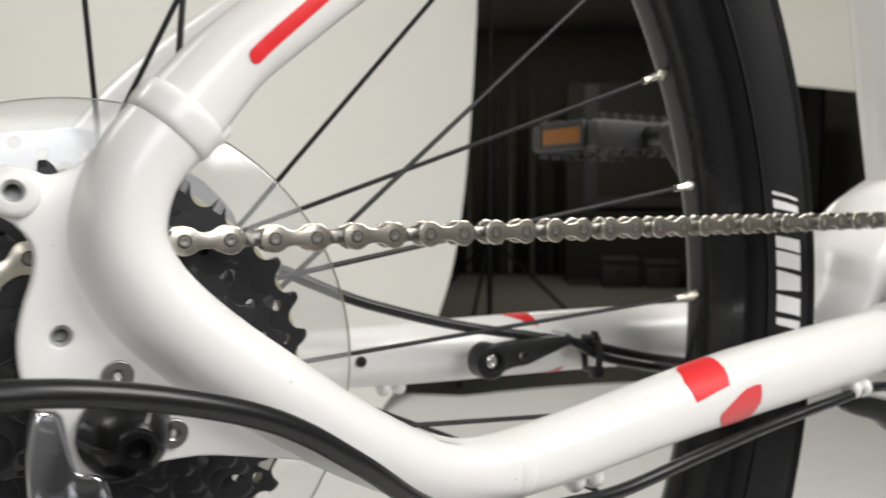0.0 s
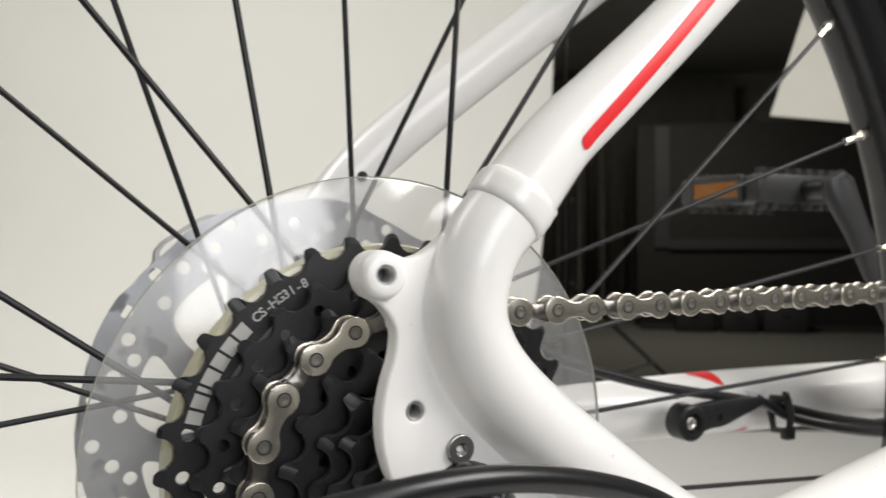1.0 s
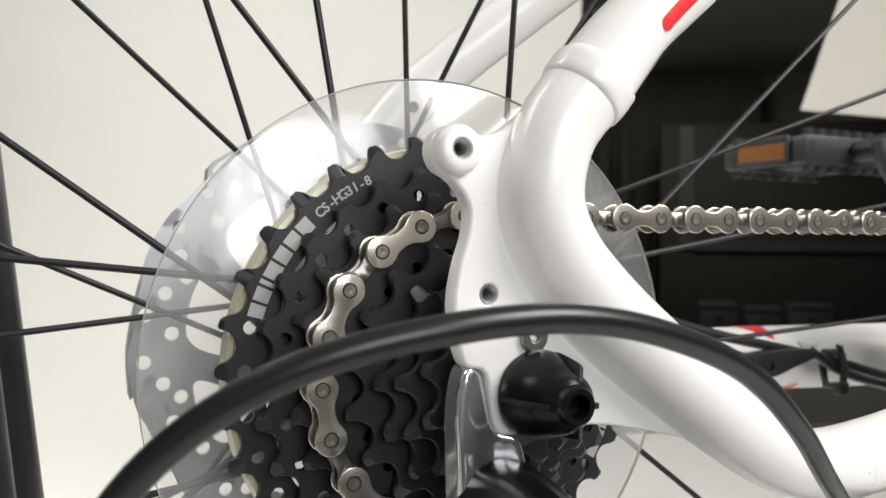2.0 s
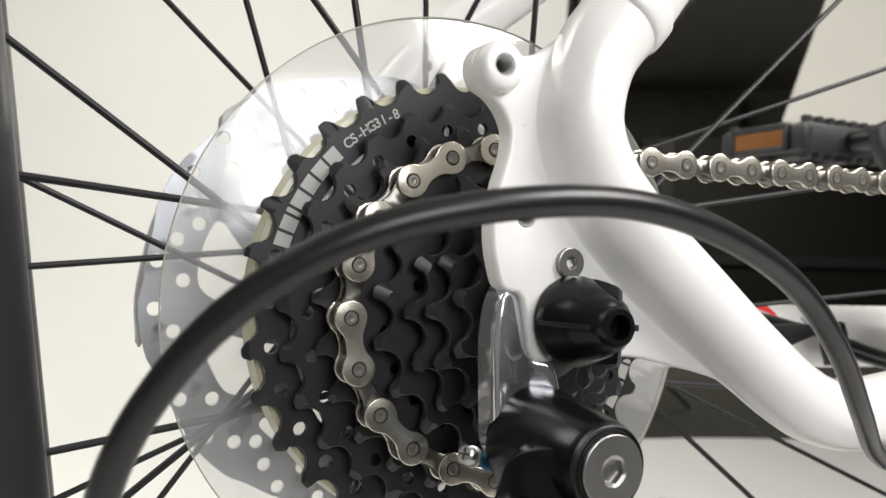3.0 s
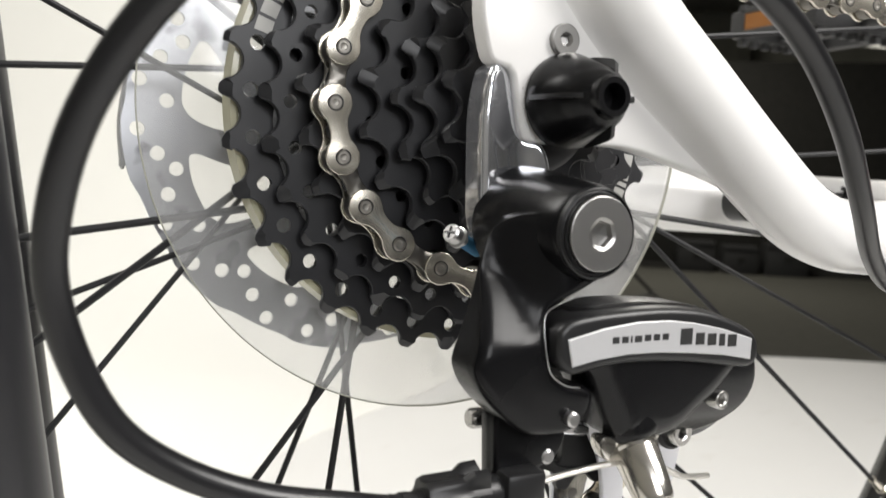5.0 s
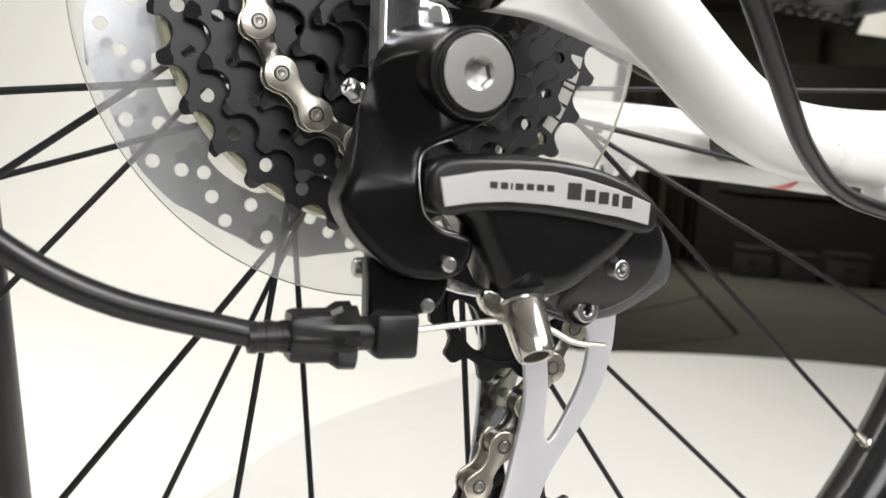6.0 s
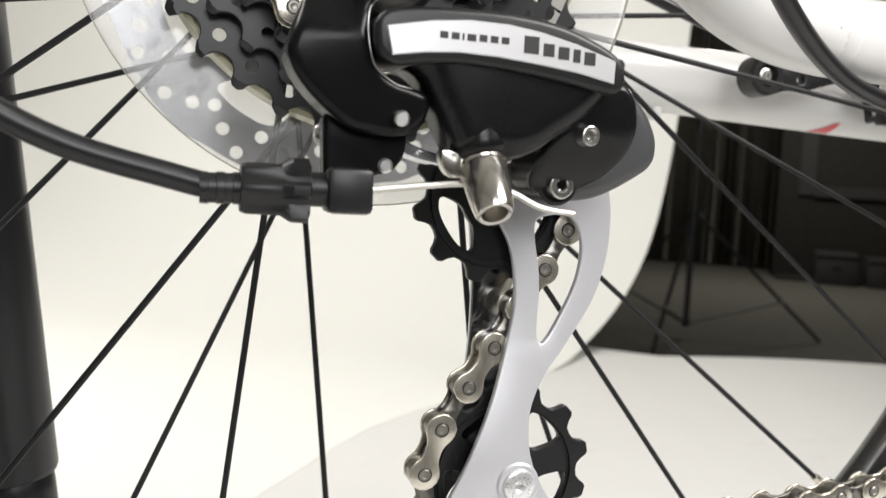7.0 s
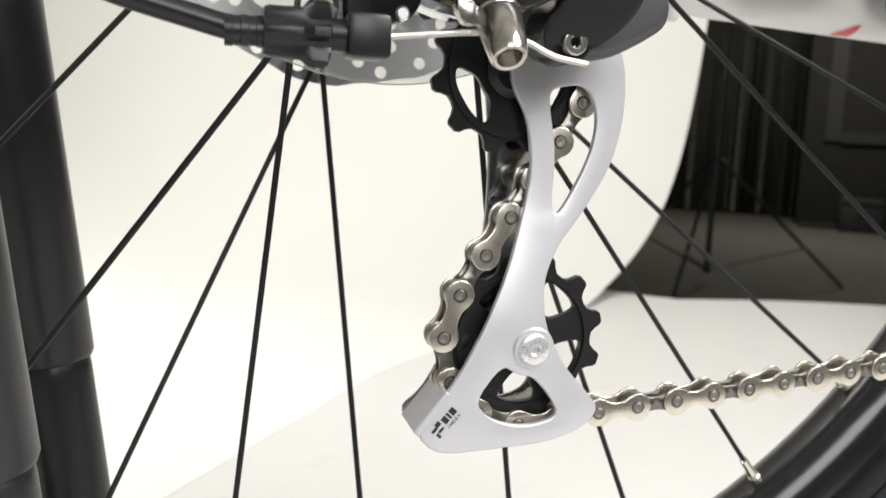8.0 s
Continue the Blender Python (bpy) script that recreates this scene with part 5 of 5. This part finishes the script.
letters("cage_text", "INDEX", PRINT_BLACK, derailleur, 0.00135, cage_spot, "small black printed letter")
for s0, s1, t0, t1 in ((0.42, 0.58, 0.14, 0.36), (0.62, 0.69, 0.14, 0.36), (0.73, 0.90, 0.14, 0.36), (0.02, 0.10, 0.0, 0.16), (0.12, 0.32, 0.1, 0.18), (0.0, 0.2, 0.24, 0.33), (0.2, 0.36, 0.26, 0.4)):
    bm = bm_new()
    bm.faces.new([bm.verts.new(cage_point(a, b)) for a, b in ((s0, t0), (s1, t0), (s1, t1), (s0, t1))])
    part("print_bar", bm, PRINT_BLACK, cage)


def pulley(c, y, phase, n, first, windows):
    """A toothed wheel with windows round its hub, the first at the angle given."""
    pr = 0.635 / math.sin(math.pi / n)
    loop = []
    s = 2 * math.pi / n
    for k in range(n):
        a = phase + s * k
        for f, r in ((-0.5, pr - 0.34), (-0.34, pr - 0.31), (-0.23, pr - 0.17), (-0.17, pr - 0.02), (-0.1, pr + 0.05), (0.1, pr + 0.05), (0.17, pr - 0.02), (0.23, pr - 0.17), (0.34, pr - 0.31)):
            loop.append((c[0] + r * math.cos(a + f * s), c[1] + r * math.sin(a + f * s)))
    holes = []
    q = pr - 0.6
    w = 2.2 / windows
    for k in range(windows):
        a0 = radians(first) + k * 2 * math.pi / windows
        holes.append(soft([(c[0] + r * math.cos(a0 + b), c[1] + r * math.sin(a0 + b)) for r, b in ((q - 0.05, -w * 0.85), (q, -w * 0.4), (q, w * 0.4), (q - 0.05, w * 0.85), (1.0, w * 0.55), (0.95, 0.0), (1.0, -w * 0.55))], 2))
    bm = plate(bm_new(), loop, y - 0.12, y + 0.12, holes, 0.03)
    ob = part("pulley_wheel", bm, BLACK_PLASTIC, derailleur, "black plastic toothed pulley wheel", 35)
    part("pulley_rim", lathe(bm_new(), (c[0], y - 0.2, c[1]), (0, 1, 0), [(0, q + 0.03), (0, q + 0.18), (0.4, q + 0.18), (0.4, q + 0.03), (0, q + 0.03)], 40), BLACK_PLASTIC, ob)
    part("pulley_bush", lathe(bm_new(), (c[0], y - 0.45, c[1]), (0, 1, 0), [(0, 0.2), (0, 0.55), (0.2, 0.75), (0.7, 0.75), (0.9, 0.55), (0.9, 0.2)], 24), BLACK_PLASTIC, ob)


pulley(GUIDE, -4.8, 0.5, 11, -146.5, 3)
pulley(TENSION, -5.08, 0.25, 12, 50, 5)

# hanger, axle cap
def hanger_hollow(x, z):
    """A trough down the web, beside a raised rim along the edge that faces the sprockets."""
    q = (x + 1.22 + 0.09 * z) / 0.5
    return 0.24 * math.exp(-q * q)


HANGER = [(-1.85, 0.75), (-1.34, 0.62), (-1.2, 0.0), (-1.05, -0.85), (-0.42, -0.92), (-0.15, -2.0), (-0.2, -3.2), (-1.3, -3.5), (-1.95, -3.0), (-2.0, -1.6), (-2.05, -0.3)]
part("hanger", shaped(soft(HANGER, 2), -7.72, -6.9, 0.14, hanger_hollow), POLISHED, bicycle, "polished silver derailleur hanger", 40)
bm = lathe(bm_new(), (0, -7.6, 0), (0, -1, 0), [(0, 0.98), (0.08, 1.05), (0.3, 1.05), (0.42, 1.01), (0.9, 0.84), (1.4, 0.66), (1.52, 0.54), (1.58, 0.46), (1.74, 0.44), (1.79, 0.40), (1.79, 0.28), (1.4, 0.26), (1.4, 0.0)], 40)
axle_cap = part("axle_cap", bm, BLACK_GLOSS, bicycle, "satin black plastic axle cap", 30)
for a in (radians(180), radians(64), radians(-64)):
    c, d = Vector((math.cos(a), 0, math.sin(a))), Vector((-math.sin(a), 0, math.cos(a))) * 0.05
    bm = bm_new()
    fin = [c * r + Vector((0, y, 0)) for r, y in ((0.3, -7.8), (1.07, -7.85), (1.06, -8.05), (1.0, -8.45), (0.93, -8.8), (0.86, -8.92), (0.52, -9.12), (0.3, -8.9))]
    va, vb = [bm.verts.new(at(*(p + d))) for p in fin], [bm.verts.new(at(*(p - d))) for p in fin]
    bm.faces.new(va)
    bm.faces.new(vb[::-1])
    for k in range(len(fin)):
        m = (k + 1) % len(fin)
        bm.faces.new((va[k], vb[k], vb[m], va[m]))
    part("rib", bm, BLACK_PLASTIC, axle_cap, "", 30)
bm = bm_new()
box(bm, (0.34, -9.34, -0.09), (0.56, -9.2, 0.05), 0.02)
part("catch", bm, BLACK_PLASTIC, axle_cap)

# gear cable in its loop, and on under the chain stay
HOUSING = [(-4.4, -9.4, -7.93), (-5.2, -9.4, -7.75), (-7.0, -9.5, -7.28), (-8.4, -9.6, -6.6), (-9.4, -9.8, -5.7), (-10.05, -9.95, -4.3), (-10.25, -10.3, -2.9), (-9.85, -11.1, -1.1), (-8.8, -12.0, 0.55), (-7.2, -12.65, 1.65), (-5.0, -13.0, 2.2),
           (-2.6, -12.95, 2.3), (-0.2, -12.6, 1.85), (2.2, -12.05, 0.95), (4.3, -11.4, -0.45), (6.3, -10.5, -2.0), (8.5, -9.3, -3.3), (11.0, -8.1, -4.2), (13.5, -7.2, -4.65), (16.8, -6.6, -4.95), (21.0, -6.2, -4.6), (26.0, -5.6, -4.28), (29.4, -5.5, -3.97), (31.6, -5.45, -3.8), (34.5, -5.1, -3.7), (37.5, -4.7, -4.0)]
part("gear_cable", tube(bm_new(), smooth_line(HOUSING, 8), 0.25, 16), CABLE_BLACK, bicycle, "black gear cable housing bent in a loop", 60)

# far-side brake arm and cables
bm = plate(bm_new(), soft([(18.02, -1.58), (18.97, -1.53), (20.33, -1.44), (21.70, -1.43), (23.06, -1.46), (23.70, -1.58), (23.64, -1.90), (22.85, -2.16), (22.01, -2.37), (20.86, -2.74), (19.91, -2.74), (18.97, -3.05), (18.13, -2.84)], 2), 4.1, 4.6, [circle(20.54, -2.24, 0.2, 14)], 0.08, 2)
arm = part("brake_arm", bm, BLACK_PLASTIC, bicycle, "black brake arm with a pinch bolt on the far chain stay")
part("pinch_bolt", bolt_head(bm_new(), (18.49, 3.82, -2.27), (0, -1, 0), 0.34, 0.16, 0.12, 0.4, 0.1, 18), ZINC, arm)
part("pinch_ring", lathe(bm_new(), (18.49, 3.7, -2.27), (0, 1, 0), [(0.3, 0.40), (0, 0.5), (0, 0.75), (0.1, 0.86), (1.0, 0.88)], 26), BLACK_PLASTIC, arm)
part("pale_tag", plate(bm_new(), [(22.54, -1.14), (23.49, -1.32), (24.01, -1.21), (23.80, -1.53), (22.96, -1.48)], 4.35, 4.45), ALLOY, arm, "torn end of a pale sticker")
bm = tube(bm_new(), smooth_line([(8.35, 4.73, 2.52), (11.19, 4.73, 1.25), (13.34, 4.73, 0.52), (16.99, 4.73, -0.49), (21.57, 4.73, -1.43), (24.12, 4.73, -1.95), (26.34, 4.73, -2.48), (29.45, 4.84, -3.26), (33.15, 5.05, -4.00), (36.20, 5.26, -4.42)]), 0.25, 12)
part("brake_cable", bm, CABLE_BLACK, bicycle, "black brake cable along the far chain stay", 60)
bm = tube(bm_new(), smooth_line([(23.38, 4.42, -1.58), (24.43, 4.47, -2.11), (26.22, 4.52, -2.95), (29.45, 4.63, -3.79), (33.15, 4.84, -4.53), (36.20, 5.05, -4.95)]), 0.24, 12)
part("brake_cable", bm, CABLE_BLACK, bicycle, "second black cable tied to the far chain stay", 60)
x, y, z = 25.38, 4.63, -2.63
bm = bm_new()
tube(bm, [(x, y - 0.45, z + 0.85), (x + 0.2, y - 0.5, z), (x + 0.2, y - 0.4, z - 0.85), (x + 0.1, y + 0.5, z - 0.95), (x + 0.2, y + 0.8, z - 0.1), (x, y + 0.5, z + 0.75), (x, y - 0.45, z + 0.85)], 0.2, 8)
tube(bm, [(x + 0.1, y - 0.45, z + 0.8), (x - 0.2, y - 0.6, z + 1.15), (x - 0.45, y - 0.6, z + 1.2)], 0.12, 6)
box(bm, (x - 0.3, y - 0.7, z - 1.25), (x + 0.35, y - 0.2, z - 0.65), 0.08)
part("zip_tie", bm, BLACK_PLASTIC, bicycle)
# bracket behind the rotor
BRACKET = [(-8.0, -1.9), (-8.12, -0.5), (-8.0, 0.54), (-7.62, 2.42), (-7.2, 3.1), (-6.06, 5.05), (-5.45, 5.62), (-5.40, 6.27), (-4.47, 6.88), (-3.71, 7.38), (-2.98, 7.42)]
bm = plate(bm_new(), soft(BRACKET + [(x * 0.985, z * 0.985) for x, z in BRACKET[::-1]], 1), 5.35, 6.1, (), 0.12, 2)
part("brake_pad_carrier", bm, ROTOR_DARK, bicycle, "silver-grey brake bracket edge behind the rotor")

# cranks: the far-side arm with its pedal, and the chainring
bm = bm_new()
CR, PED = Vector((46, 9.4, -4.4)), Vector((38.6, 11.2, 10.0))
tube(bm, [CR, CR.lerp(PED, 0.25), CR.lerp(PED, 0.8), PED, PED + (PED - CR).normalized() * 0.9], [1.6, 1.2, 1.1, 1.45, 0.9], 16, [0.8, 0.65, 0.6, 0.75, 0.6])
crank = part("crank_arm", bm, CRANK_GREY, bicycle, "black far-side crank arm", 50)
part("pedal_axle", tube(bm_new(), [PED + Vector((0, -0.6, 0)), PED + Vector((0.0, 3.5, 0))], 0.7, 12), GREY_PAINT, crank)
bm = bm_new()
px, py, pz = PED
for lo, hi in (((-4.6, 2.4, -1.0), (4.6, 3.4, 1.0)), ((-4.6, 8.6, -1.0), (4.6, 9.6, 1.0)), ((-4.8, 2.4, -0.9), (-3.8, 9.6, 0.9)), ((3.8, 2.4, -0.9), (4.8, 9.6, 0.9)), ((-0.9, 2.4, -0.8), (0.9, 9.6, 0.8))):
    box(bm, (px + lo[0], py + lo[1], pz + lo[2]), (px + hi[0], py + hi[1], pz + hi[2]), 0.2)
for k in range(8):
    for y in (2.6, 8.8):
        box(bm, (px - 4.3 + 1.15 * k, py + y, pz + 0.9), (px - 3.8 + 1.15 * k, py + y + 0.5, pz + 1.45))
        box(bm, (px - 4.3 + 1.15 * k, py + y, pz - 1.45), (px - 3.8 + 1.15 * k, py + y + 0.5, pz - 0.9))
for z0, z1 in ((0.55, 1.0), (-1.0, -0.55)):
    box(bm, (px - 5.12, py + 3.6, pz + z0), (px - 4.7, py + 8.4, pz + z1), 0.08)
for y0 in (3.5, 8.0):
    box(bm, (px - 5.12, py + y0, pz - 0.9), (px - 4.7, py + y0 + 0.4, pz + 0.9), 0.08)
part("pedal", bm, CRANK_GREY, crank, "black toothed pedal with an amber reflector")
bm = bm_new()
box(bm, (-5.05 + px, py + 3.8, pz - 0.75), (-4.75 + px, py + 8.2, pz + 0.75), 0.1)
part("reflector", bm, ORANGE, crank, "amber pedal reflector")
bm = plate(bm_new(), [(46 + x, -4.4 + z) for x, z in cog_loop(44, 0.1)], -4.95, -4.75, [circle(46, -4.4, 6.6, 60)], 0.0)
for k in range(4):
    a = 0.6 + k * math.pi / 2
    tube(bm, [(46, -5.0, -4.4), (46 + 7.2 * math.cos(a), -4.95, -4.4 + 7.2 * math.sin(a))], 0.9, 10, 0.3)
part("chainring", bm, BLACK_STEEL, bicycle)


# ---- the stand that carries the rear wheel ----
def wheel_stand():
    root = tagged(new("bicycle_stand"), "black tubular bicycle stand straddling the rear wheel", "stand")
    for y in (-5.0, 5.0):
        def p(z):
            return (-12.1 - 0.115 * (z + 4), y, z)
        leg = part("leg", tube(bm_new(), [p(-54.7), p(-18.9), p(-18.5), p(-18.2)], [1.32, 1.30, 1.28, 1.1], 28), STAND_BLACK, root, "lower leg tube")
        part("sleeve", tube(bm_new(), [p(-18.4), p(-18.2), p(14.0), p(14.3)], [1.36, 1.45, 1.45, 1.35], 28), STAND_BLACK, root)
        part("foot", lathe(bm_new(), (p(-55)[0], y, -54.98), (0, 0, 1), [(0, 0), (0, 1.6), (2.2, 1.6), (2.6, 1.35)], 24), RUBBER, leg)
    part("wheel_rest", tube(bm_new(), [(-8.4, -5.0, -35.55), (-8.4, 5.0, -35.55)], 1.2, 20), STAND_BLACK, root, "bar that carries the tyre")
    return root


wheel_stand()
